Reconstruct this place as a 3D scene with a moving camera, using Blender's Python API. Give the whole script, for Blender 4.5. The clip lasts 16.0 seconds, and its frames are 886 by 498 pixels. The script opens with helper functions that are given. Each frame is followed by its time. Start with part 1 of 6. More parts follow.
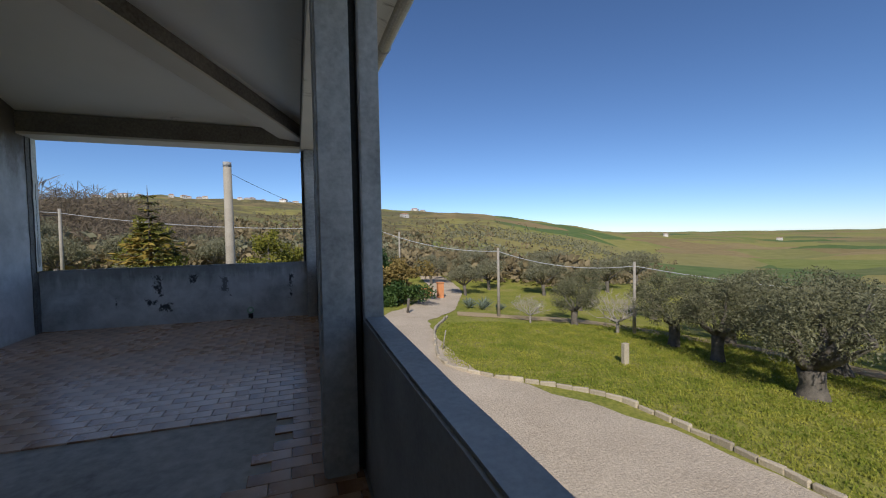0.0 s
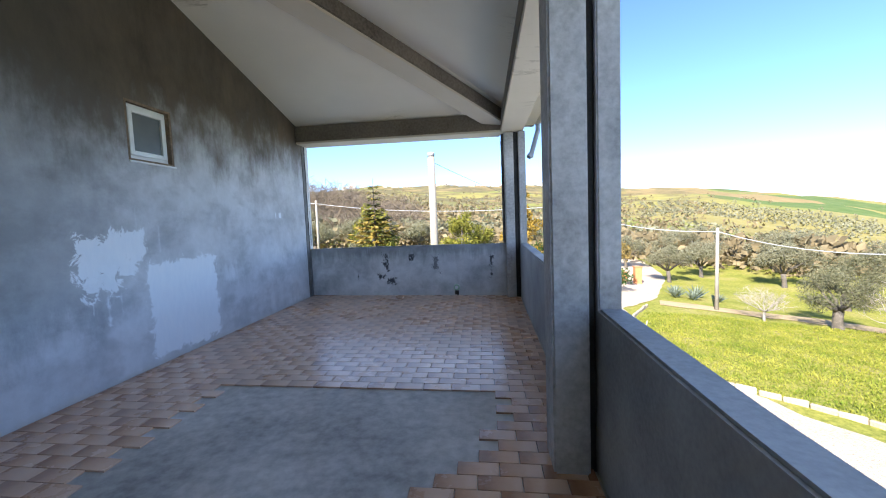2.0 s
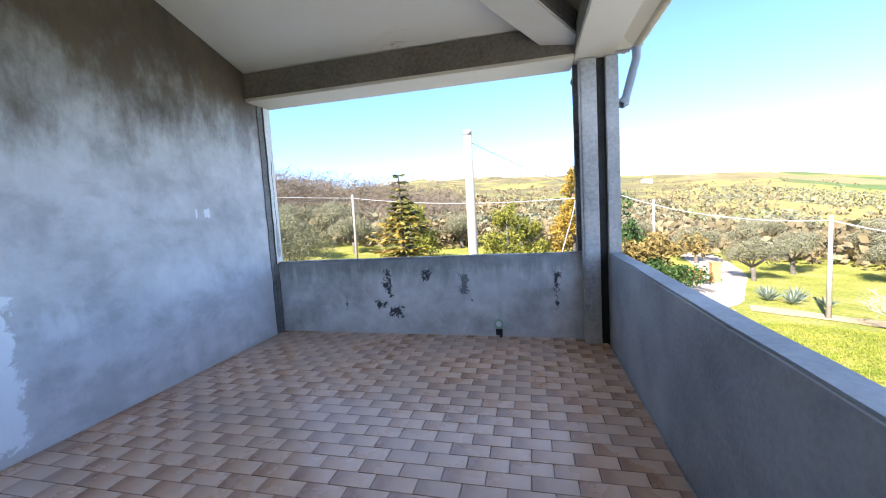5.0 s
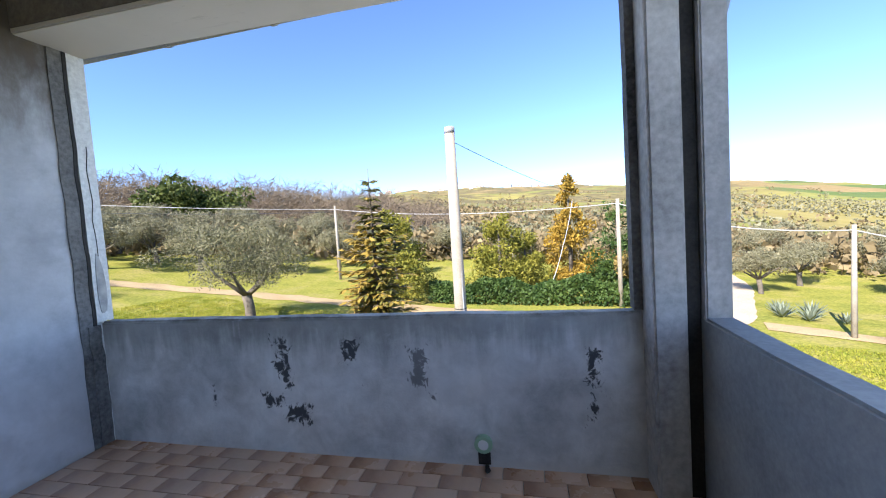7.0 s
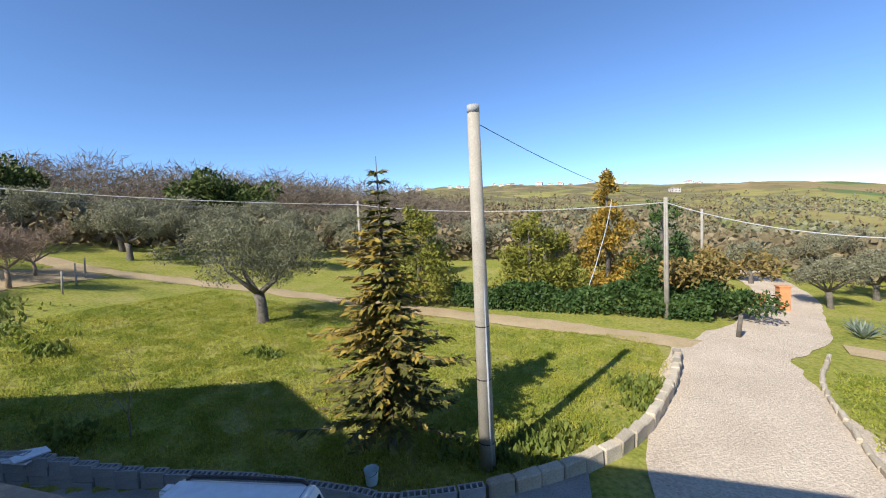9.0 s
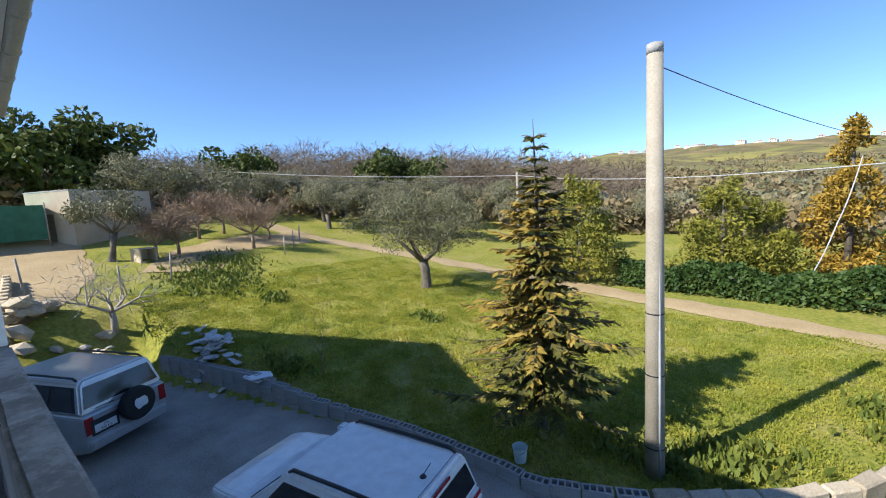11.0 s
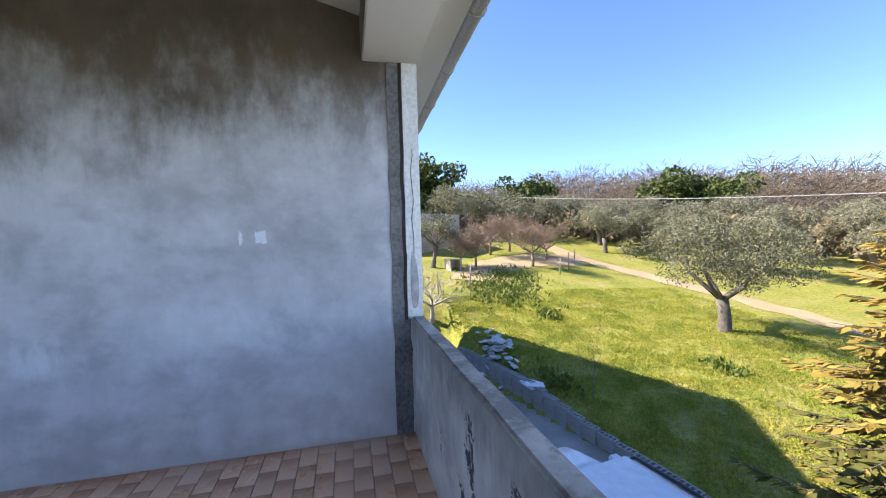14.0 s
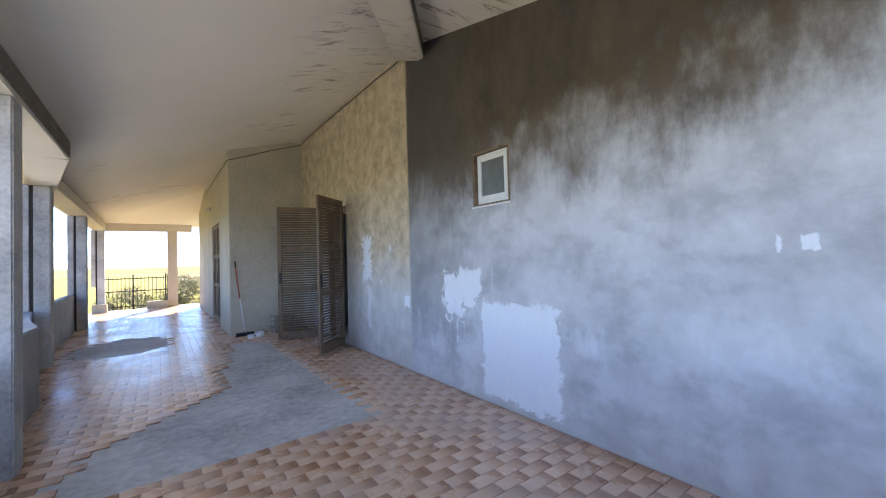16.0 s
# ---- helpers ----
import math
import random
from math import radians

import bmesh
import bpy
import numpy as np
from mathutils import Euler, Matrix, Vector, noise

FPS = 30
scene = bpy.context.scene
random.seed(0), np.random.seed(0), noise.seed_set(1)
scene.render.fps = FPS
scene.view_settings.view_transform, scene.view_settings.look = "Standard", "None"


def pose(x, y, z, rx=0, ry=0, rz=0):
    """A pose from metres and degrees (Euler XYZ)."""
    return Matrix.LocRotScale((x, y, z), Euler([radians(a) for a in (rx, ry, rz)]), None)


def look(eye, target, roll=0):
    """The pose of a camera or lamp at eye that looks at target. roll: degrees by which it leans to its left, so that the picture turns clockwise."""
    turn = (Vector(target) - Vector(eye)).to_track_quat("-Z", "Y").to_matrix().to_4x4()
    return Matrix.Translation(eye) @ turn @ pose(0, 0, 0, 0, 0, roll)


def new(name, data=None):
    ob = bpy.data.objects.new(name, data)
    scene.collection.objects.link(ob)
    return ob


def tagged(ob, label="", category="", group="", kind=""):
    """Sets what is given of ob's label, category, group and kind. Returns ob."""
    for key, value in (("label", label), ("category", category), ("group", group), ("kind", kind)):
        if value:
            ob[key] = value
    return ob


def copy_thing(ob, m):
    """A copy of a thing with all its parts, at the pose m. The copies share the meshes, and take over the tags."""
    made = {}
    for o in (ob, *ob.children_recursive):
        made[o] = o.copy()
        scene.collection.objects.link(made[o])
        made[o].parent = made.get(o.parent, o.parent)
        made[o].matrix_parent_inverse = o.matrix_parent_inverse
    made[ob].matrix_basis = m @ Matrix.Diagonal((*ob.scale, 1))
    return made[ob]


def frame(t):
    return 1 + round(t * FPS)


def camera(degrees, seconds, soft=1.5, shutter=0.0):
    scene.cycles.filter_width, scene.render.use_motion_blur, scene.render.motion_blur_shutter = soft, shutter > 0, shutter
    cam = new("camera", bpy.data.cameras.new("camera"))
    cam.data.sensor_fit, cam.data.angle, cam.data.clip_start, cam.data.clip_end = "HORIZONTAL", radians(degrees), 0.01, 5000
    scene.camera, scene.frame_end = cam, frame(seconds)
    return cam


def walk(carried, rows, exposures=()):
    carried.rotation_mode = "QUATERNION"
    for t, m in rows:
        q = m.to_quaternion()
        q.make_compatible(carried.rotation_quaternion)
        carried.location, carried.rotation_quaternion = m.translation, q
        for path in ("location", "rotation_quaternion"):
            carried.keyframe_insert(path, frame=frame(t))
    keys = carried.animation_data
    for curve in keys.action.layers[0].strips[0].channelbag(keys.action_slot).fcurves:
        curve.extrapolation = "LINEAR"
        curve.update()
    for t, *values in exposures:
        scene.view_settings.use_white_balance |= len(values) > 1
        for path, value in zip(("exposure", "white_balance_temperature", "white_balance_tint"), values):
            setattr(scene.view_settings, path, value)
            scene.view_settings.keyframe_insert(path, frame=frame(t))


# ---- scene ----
cam = camera(96.6, 16.0, 1.1)
EXPOSURES = [
    (0, -.2, 6150, 11), (.6, .05, 6150, 11), (1.1, .3, 6150, 11), (1.6, .8, 6150, 12), (2.1, 1.75, 6150, 13), (3.0, 2.0, 6150, 14), (4.2, 2.0, 6150, 14),
    (6.3, 1.8, 6200, 15), (6.9, 1.6, 6250, 15), (7.3, 1.25, 6350, 14), (7.7, .85, 6300, 13), (8.2, .6, 6200, 11), (10.3, .8, 6150, 9), (12.5, .8, 6150, 9),
    (13.1, .8, 6250, 12), (13.7, 1.4, 6350, 16), (14.4, 1.7, 6350, 19), (15.0, 1.95, 6500, 20), (15.5, 2.2, 6750, 18), (16, 2.2, 6750, 18)]
PATH = [
    (0, (3.342, -6.929, 1.313), (4.033, -5.054, 1.238), -1.0),
    (0.5, (3.285, -6.849, 1.326), (3.665, -4.887, 1.25), -1.3),
    (1, (3.268, -6.886, 1.343), (3.344, -4.89, 1.25), -1.8),
    (1.5, (3.205, -6.836, 1.324), (3.104, -4.842, 1.196), -1.8),
    (2, (3.123, -6.748, 1.332), (2.91, -4.765, 1.185), -2.2),
    (2.5, (3.093, -6.508, 1.314), (2.809, -4.534, 1.158), -2.6),
    (3, (3.044, -6.141, 1.324), (2.714, -4.176, 1.144), -2.7),
    (3.5, (3.011, -5.693, 1.322), (2.61, -3.748, 1.09), -3.2),
    (4, (2.997, -5.185, 1.327), (2.564, -3.245, 1.101), -3.2),
    (4.2, (3.007, -4.968, 1.341), (2.561, -3.031, 1.122), -3.2),
    (6.3, (2.921, -2.861, 1.365), (2.511, -0.907, 1.25), -3.9),
    (6.5, (2.932, -2.663, 1.406), (2.526, -0.709, 1.286), -3.9),
    (7, (2.887, -2.135, 1.412), (2.491, -0.179, 1.289), -3.8),
    (7.5, (2.865, -1.65, 1.421), (2.462, 0.306, 1.307), -3.8),
    (8, (2.871, -1.176, 1.426), (2.43, 0.774, 1.348), -3.4),
    (8.2, (2.864, -0.973, 1.434), (2.416, 0.975, 1.358), -3.3),
    (10.3, (2.546, -0.077, 1.451), (1.578, 1.653, 1.183), -2.6),
    (10.5, (2.586, -0.022, 1.428), (1.521, 1.652, 1.171), -2.7),
    (11, (2.637, 0.007, 1.409), (1.396, 1.559, 1.182), -3.5),
    (11.5, (2.69, 0.008, 1.422), (1.328, 1.458, 1.211), -4.1),
    (12, (2.719, 0.011, 1.422), (1.278, 1.382, 1.221), -4.4),
    (12.5, (2.744, -0.012, 1.427), (1.221, 1.272, 1.247), -4.4),
    (13, (2.83, -0.103, 1.44), (1.139, 0.958, 1.32), -3.7),
    (13.5, (2.835, -0.239, 1.442), (0.995, 0.541, 1.362), -2.5),
    (14, (2.814, -0.394, 1.454), (0.87, 0.074, 1.401), -1.6),
    (14.5, (2.764, -0.588, 1.45), (0.765, -0.528, 1.436), -1.9),
    (15, (2.755, -0.602, 1.444), (0.837, -1.169, 1.449), -2.2),
    (15.5, (2.665, -0.5, 1.474), (1.058, -1.689, 1.494), -2.0),
    (16, (2.605, -0.432, 1.465), (1.436, -2.054, 1.512), -1.6),
]
walk(cam, [(t, look(eye, target, roll)) for t, eye, target, roll in PATH], exposures=EXPOSURES)

# ---- world, sun, exposure ----
SUN_AZ, SUN_EL = 206.4, 39.0
SKY_FILL = 0.75
world = bpy.data.worlds.new("sky")
scene.world = world
world.use_nodes = True
wn = world.node_tree
sky = wn.nodes.new("ShaderNodeTexSky")
sky.sky_type = 'NISHITA'
sky.sun_disc = False
sky.sun_elevation = radians(SUN_EL)
sky.sun_rotation = radians(SUN_AZ)
sky.altitude = 1000
sky.air_density = 0.80
sky.dust_density = 0.0
sky.ozone_density = 6.0
wn.links.new(sky.outputs[0], wn.nodes["Background"].inputs[0])
wn.nodes["Background"].inputs[1].default_value = 0.13
sun_data = bpy.data.lights.new("sun", 'SUN')
sun_data.energy = 5.0
sun_data.angle = radians(0.55)
sun_data.color = (1.0, 0.93, 0.81)
sun = new("sun", sun_data)
sd = Vector((math.sin(radians(SUN_AZ)) * math.cos(radians(SUN_EL)), math.cos(radians(SUN_AZ)) * math.cos(radians(SUN_EL)), math.sin(radians(SUN_EL))))
sun.matrix_world = look(sd * 60, (0, 0, 0))



def opening_fill(name, centre, heading, width, height, watts):
    """Area lamp added in one open bay of the veranda, to boost the sky's light."""
    d = bpy.data.lights.new(name, 'AREA')
    d.shape, d.size, d.size_y, d.energy = 'RECTANGLE', width, height, watts
    d.color = (0.70, 0.85, 1.0)
    o = new(name, d)
    c = Vector(centre)
    o.matrix_world = look(c, c + Vector(heading))


# added fill lamps, on top of the sky, that brighten the veranda inside
opening_fill("sky_fill_end", (1.75, .33, 1.8), (0, -1, 0), 3.3, 1.7, SKY_FILL * 5.6)
opening_fill("sky_fill_side", (4.0, -2.45, 1.8), (-1, 0, 0), 4.2, 1.7, SKY_FILL * 7.1)
opening_fill("sky_fill_side", (4.05, -6.7, 1.8), (-1, 0, 0), 3.6, 1.7, SKY_FILL * 6.1)

# ---- building blocks ----
def box(bm, x0, x1, y0, y1, z0, z1, m=None):
    vs = [bm.verts.new((x, y, z)) for x in (x0, x1) for y in (y0, y1) for z in (z0, z1)]
    if m is not None:
        for v in vs:
            v.co = m @ v.co
    for f in ((0, 1, 3, 2), (4, 6, 7, 5), (0, 4, 5, 1), (2, 3, 7, 6), (0, 2, 6, 4), (1, 5, 7, 3)):
        bm.faces.new([vs[i] for i in f])
    return vs


def boxes(*dims):
    bm = bmesh.new()
    for d in dims:
        box(bm, *d)
    return bm


def bevel(bm, w, seg=1):
    bmesh.ops.remove_doubles(bm, verts=bm.verts, dist=1e-5)
    bmesh.ops.bevel(bm, geom=bm.edges[:], offset=w, segments=seg, affect='EDGES', clamp_overlap=True)
    return bm


def tube(bm, pts, radii, sides=8, caps=True):
    pts = [Vector(p) for p in pts]
    if not hasattr(radii, "__len__"):
        radii = [radii] * len(pts)
    rings = []
    side = None
    for i, p in enumerate(pts):
        d = (pts[min(i + 1, len(pts) - 1)] - pts[max(i - 1, 0)]).normalized()
        if side is None:
            side = d.orthogonal().normalized()
        else:
            side = (side - d * side.dot(d))
            side = side.normalized() if side.length > 1e-6 else d.orthogonal().normalized()
        up = d.cross(side)
        rings.append([bm.verts.new(p + (side * math.cos(a) + up * math.sin(a)) * radii[i]) for a in [math.tau * k / sides for k in range(sides)]])
    for a, b in zip(rings, rings[1:]):
        for k in range(sides):
            f = bm.faces.new((a[k], a[(k + 1) % sides], b[(k + 1) % sides], b[k]))
            f.smooth = True
    if caps:
        bm.faces.new(rings[0][::-1])
        bm.faces.new(rings[-1])
    return bm


def loft(bm, rings, caps=True, smooth=False):
    """Skin through rings of equal point counts."""
    vr = [[bm.verts.new(p) for p in r] for r in rings]
    n = len(vr[0])
    for a, b in zip(vr, vr[1:]):
        for k in range(n):
            f = bm.faces.new((a[k], a[(k + 1) % n], b[(k + 1) % n], b[k]))
            f.smooth = smooth
    if caps:
        bm.faces.new(vr[0][::-1])
        bm.faces.new(vr[-1])
    return bm


def mesh_of(name, bm, material):
    bmesh.ops.recalc_face_normals(bm, faces=bm.faces)
    me = bpy.data.meshes.new(name)
    bm.to_mesh(me)
    bm.free()
    me.materials.append(material)
    return me


def part(name, bm, material, parent=None, label=""):
    ob = new(name, mesh_of(name, bm, material))
    if parent is not None:
        ob.parent = parent
    if label:
        ob["label"] = label
    return ob


def thing(name, label, category, m=None, group="", kind=""):
    ob = new(name)
    if m is not None:
        ob.matrix_world = m
    return tagged(ob, label, category, group, kind)


def quads(name, centres, us, vs, material, parent=None, smooth=False):
    """Many small four-sided leaves: centre, half-length and half-width vectors."""
    c, u, v = (np.asarray(a, float) for a in (centres, us, vs))
    n = len(c)
    co = np.stack([c - u - v * .35, c + v, c + u + v * .2, c - v], 1).reshape(-1, 3)
    me = bpy.data.meshes.new(name)
    me.from_pydata(co.tolist(), [], np.arange(4 * n).reshape(-1, 4).tolist())
    me.materials.append(material)
    ob = new(name, me)
    if parent is not None:
        ob.parent = parent
    return ob


# ---- materials ----
def tree_of(name):
    m = bpy.data.materials.new(name)
    m.use_nodes = True
    nt = m.node_tree
    return m, nt, nt.nodes["Principled BSDF"]


def link(nt, a, b):
    nt.links.new(a, b)


def coords(nt, which="Object"):
    return nt.nodes.new("ShaderNodeTexCoord").outputs[which]


def noise_tex(nt, vec, scale, detail=6, rough=0.6, dist=0.0):
    n = nt.nodes.new("ShaderNodeTexNoise")
    n.inputs["Scale"].default_value, n.inputs["Detail"].default_value = scale, detail
    n.inputs["Roughness"].default_value, n.inputs["Distortion"].default_value = rough, dist
    link(nt, vec, n.inputs["Vector"])
    return n.outputs["Fac"]


def ramp(nt, fac, stops):
    r = nt.nodes.new("ShaderNodeValToRGB")
    e = r.color_ramp.elements
    while len(e) < len(stops):
        e.new(0.5)
    for el, (p, c) in zip(e, stops):
        el.position = p
        el.color = (*c, 1) if hasattr(c, "__len__") else (c, c, c, 1)
    link(nt, fac, r.inputs[0])
    return r.outputs[0]


def mix(nt, fac, a, b, mode='MIX'):
    n = nt.nodes.new("ShaderNodeMix")
    n.data_type, n.blend_type = 'RGBA', mode
    for sock, val in ((n.inputs[0], fac), (n.inputs[6], a), (n.inputs[7], b)):
        if isinstance(val, (int, float)):
            sock.default_value = val
        elif isinstance(val, tuple):
            sock.default_value = (*val, 1)
        else:
            link(nt, val, sock)
    return n.outputs[2]


def mth(nt, op, a, b=None, c=None):
    n = nt.nodes.new("ShaderNodeMath")
    n.operation = op
    for i, val in enumerate((a, b, c)):
        if val is None:
            continue
        if isinstance(val, (int, float)):
            n.inputs[i].default_value = val
        else:
            link(nt, val, n.inputs[i])
    return n.outputs[0]


def ramp_between(nt, val, lo, hi):
    n = nt.nodes.new("ShaderNodeMapRange")
    n.interpolation_type = 'SMOOTHSTEP'
    link(nt, val, n.inputs[0])
    n.inputs[1].default_value, n.inputs[2].default_value = lo, hi
    return n.outputs[0]


def bump(nt, bsdf, height, strength=0.3, dist=0.01):
    b = nt.nodes.new("ShaderNodeBump")
    b.inputs["Strength"].default_value, b.inputs["Distance"].default_value = strength, dist
    link(nt, height, b.inputs["Height"])
    link(nt, b.outputs[0], bsdf.inputs["Normal"])


def mottled(name, dark, light, coarse=1.5, fine=40, rough=0.85, relief=0.25, metal=0.0, spec=0.3, depth=0.006, per_piece=0.0, piece="object", grain=0.35):
    """Colour that varies in broad stains and fine grain."""
    m, nt, p = tree_of(name)
    v = coords(nt)
    a = noise_tex(nt, v, coarse, 5)
    b = noise_tex(nt, v, fine, 4)
    col = ramp(nt, a, [(0.3, dark), (0.7, light)])
    col = mix(nt, grain, col, ramp(nt, b, [(0.3, tuple(c * .55 for c in dark)), (0.7, tuple(min(1, c * 1.25) for c in light))]))
    if per_piece:
        if piece == "object":
            rnd = nt.nodes.new("ShaderNodeObjectInfo").outputs["Random"]
        else:
            rnd = nt.nodes.new("ShaderNodeNewGeometry").outputs["Random Per Island"]
        col = mix(nt, 1.0, col, ramp(nt, rnd, [(0, 1 - per_piece), (1, 1 + per_piece * .4)]), 'MULTIPLY')
    link(nt, col, p.inputs["Base Color"])
    p.inputs["Roughness"].default_value, p.inputs["Metallic"].default_value = rough, metal
    p.inputs["Specular IOR Level"].default_value = spec
    if relief:
        bump(nt, p, b, relief, depth)
    return m


def leafy(name, dark, light, shine=0.35, glow=0.25):
    """Leaves: colour by leaf, a little light coming through."""
    m, nt, p = tree_of(name)
    rnd = nt.nodes.new("ShaderNodeNewGeometry").outputs["Random Per Island"]
    v = coords(nt)
    col = mix(nt, 0.5, ramp(nt, rnd, [(0, dark), (1, light)]), ramp(nt, noise_tex(nt, v, 0.9, 3), [(0.35, dark), (0.65, light)]))
    link(nt, col, p.inputs["Base Color"])
    p.inputs["Roughness"].default_value = 0.6
    p.inputs["Specular IOR Level"].default_value = shine * .5
    tr = nt.nodes.new("ShaderNodeBsdfTranslucent")
    link(nt, col, tr.inputs["Color"])
    mx = nt.nodes.new("ShaderNodeMixShader")
    mx.inputs[0].default_value = glow
    link(nt, p.outputs[0], mx.inputs[1])
    link(nt, tr.outputs[0], mx.inputs[2])
    link(nt, mx.outputs[0], nt.nodes["Material Output"].inputs[0])
    return m


def plain(name, col, rough=0.5, metal=0.0, spec=0.5, coat=0.0):
    m, nt, p = tree_of(name)
    v = coords(nt)
    f = noise_tex(nt, v, 6, 4)
    link(nt, ramp(nt, f, [(0.3, tuple(c * .88 for c in col)), (0.7, tuple(min(1, c * 1.06) for c in col))]), p.inputs["Base Color"])
    p.inputs["Roughness"].default_value, p.inputs["Metallic"].default_value = rough, metal
    p.inputs["Specular IOR Level"].default_value = spec
    p.inputs["Coat Weight"].default_value = coat
    return m


def patch_mask(nt, a, b, wob, ca, cb, ha, hb, amp=0.12, soft_edge=0.03):
    """A ragged rectangle on a wall, in two of its coordinates."""
    da = mth(nt, 'SUBTRACT', ha, mth(nt, 'ABSOLUTE', mth(nt, 'SUBTRACT', a, ca)))
    db = mth(nt, 'SUBTRACT', hb, mth(nt, 'ABSOLUTE', mth(nt, 'SUBTRACT', b, cb)))
    d = mth(nt, 'ADD', mth(nt, 'MINIMUM', da, db), mth(nt, 'MULTIPLY', mth(nt, 'SUBTRACT', wob, 0.5), amp))
    return ramp_between(nt, d, 0.0, soft_edge)


def squash(nt, v, sx, sy, sz):
    n = nt.nodes.new("ShaderNodeVectorMath")
    n.operation = 'MULTIPLY'
    link(nt, v, n.inputs[0])
    n.inputs[1].default_value = (sx, sy, sz)
    return n.outputs[0]


def house_wall_material():
    """Smooth grey render: sooty brown near the eaves, ochre on the far stretch, white filler and paint patches."""
    m, nt, p = tree_of("house_render")
    v = coords(nt)
    sep = nt.nodes.new("ShaderNodeSeparateXYZ")
    link(nt, v, sep.inputs[0])
    y, z = sep.outputs[1], sep.outputs[2]
    broad = noise_tex(nt, v, 0.9, 6, 0.62)
    mid = noise_tex(nt, v, 4.5, 6, 0.65, 0.1)
    fine = noise_tex(nt, v, 45, 4)
    runs = noise_tex(nt, squash(nt, v, 2.2, 2.2, 1.0), 1.5, 7, 0.7)
    grey = ramp(nt, mid, [(0.3, (0.40, 0.405, 0.42)), (0.7, (0.62, 0.63, 0.65))])
    grey = mix(nt, 0.5, grey, ramp(nt, broad, [(0.38, (0.34, 0.345, 0.365)), (0.62, (0.66, 0.67, 0.70))]))
    cloud = noise_tex(nt, squash(nt, v, 1, 1, 1.4), 1.7, 8, 0.62, 0.15)
    grey = mix(nt, mth(nt, 'MULTIPLY', ramp_between(nt, cloud, 0.46, 0.66), 0.36), grey, (0.17, 0.17, 0.18))
    grey = mix(nt, mth(nt, 'MULTIPLY', ramp_between(nt, noise_tex(nt, squash(nt, v, 1, 1, .8), 2.6, 8, 0.68, 0.1), 0.53, 0.68), 0.22), grey, (0.66, 0.68, 0.71))
    ochre = ramp(nt, mid, [(0.36, (0.36, 0.295, 0.20)), (0.62, (0.58, 0.49, 0.36))])
    ochre_low = ramp(nt, mid, [(0.3, (0.42, 0.41, 0.39)), (0.7, (0.60, 0.59, 0.57))])
    zz = mth(nt, 'ADD', z, mth(nt, 'MULTIPLY', mth(nt, 'SUBTRACT', runs, 0.5), 1.5))
    ochre = mix(nt, ramp_between(nt, zz, 0.9, 1.9), ochre_low, ochre)
    # soot stain from an old fire, sloping along the wall
    line = mth(nt, 'ADD', zz, mth(nt, 'MULTIPLY', mth(nt, 'ADD', y, 2.5), -0.06))
    line = mth(nt, 'ADD', line, mth(nt, 'MULTIPLY', mth(nt, 'SUBTRACT', broad, 0.5), 1.6))
    soot = ramp(nt, runs, [(0.3, (0.035, 0.027, 0.020)), (0.7, (0.115, 0.085, 0.058))])
    grey = mix(nt, mth(nt, 'MULTIPLY', ramp_between(nt, line, 1.8, 2.7), 0.95), grey, soot)
    damp = mth(nt, 'MULTIPLY', ramp_between(nt, mth(nt, 'ADD', y, mth(nt, 'MULTIPLY', mid, .5)), -3.0, -4.0), ramp_between(nt, zz, 0.3, 0.9))
    grey = mix(nt, mth(nt, 'MULTIPLY', damp, 0.45), grey, (0.075, 0.075, 0.08))
    col = mix(nt, ramp_between(nt, mth(nt, 'ADD', y, mth(nt, 'MULTIPLY', mth(nt, 'SUBTRACT', mid, .5), .10)), -4.74, -4.80), grey, ochre)
    brush = noise_tex(nt, squash(nt, v, 6, 6, 2.0), 3.0, 6, 0.7)
    rag = noise_tex(nt, v, 9, 6, 0.75, 0.8)
    white = mix(nt, brush, (0.66, 0.70, 0.76), (0.80, 0.82, 0.84))
    for (ca, cb, ha, hb, amp, edge, amount) in ((-2.95, 0.58, 0.48, 0.47, 0.30, 0.03, 1.0), (-3.80, 1.13, 0.25, 0.18, 0.55, 0.025, 0.97), (-3.60, 1.21, 0.20, 0.14, 0.50, 0.02, 0.95), (-3.86, .95, 0.16, 0.13, 0.55, 0.02, 0.9), (-3.66, .98, 0.13, 0.03, 0.30, 0.02, 0.8), (-3.82, .70, 0.02, 0.16, 0.18, 0.03, 0.75), (-3.70, .74, 0.012, 0.12, 0.12, 0.03, 0.6), (-3.95, .72, 0.008, 0.06, 0.05, 0.02, 0.7),
                                               (-4.87, 0.92, 0.07, 0.075, 0.12, 0.02, 0.9), (-2.22, 0.78, 0.17, 0.14, 0.35, 0.12, 0.35), (-0.95, 1.495, 0.035, 0.035, 0.10, 0.01, 0.95),
                                               (-1.075, 1.49, 0.014, 0.055, 0.05, 0.01, 0.95), (-6.05, 1.50, 0.16, 0.36, 0.7, 0.05, 0.9), (-6.0, 0.75, 0.10, 0.35, 0.5, 0.1, 0.55), (-5.3, 1.62, 0.06, 0.07, 0.2, 0.05, 0.6),
                                               (-3.49, 1.42, 0.02, 0.14, 0.06, 0.05, 0.6), (-3.25, 1.25, 0.02, 0.14, 0.08, 0.04, 0.45), (-5.6, 1.15, 0.03, 0.03, 0.06, 0.02, 0.5)):
        col = mix(nt, mth(nt, 'MULTIPLY', patch_mask(nt, y, z, rag if edge < .1 else brush, ca, cb, ha, hb, amp, edge), amount), col, white)
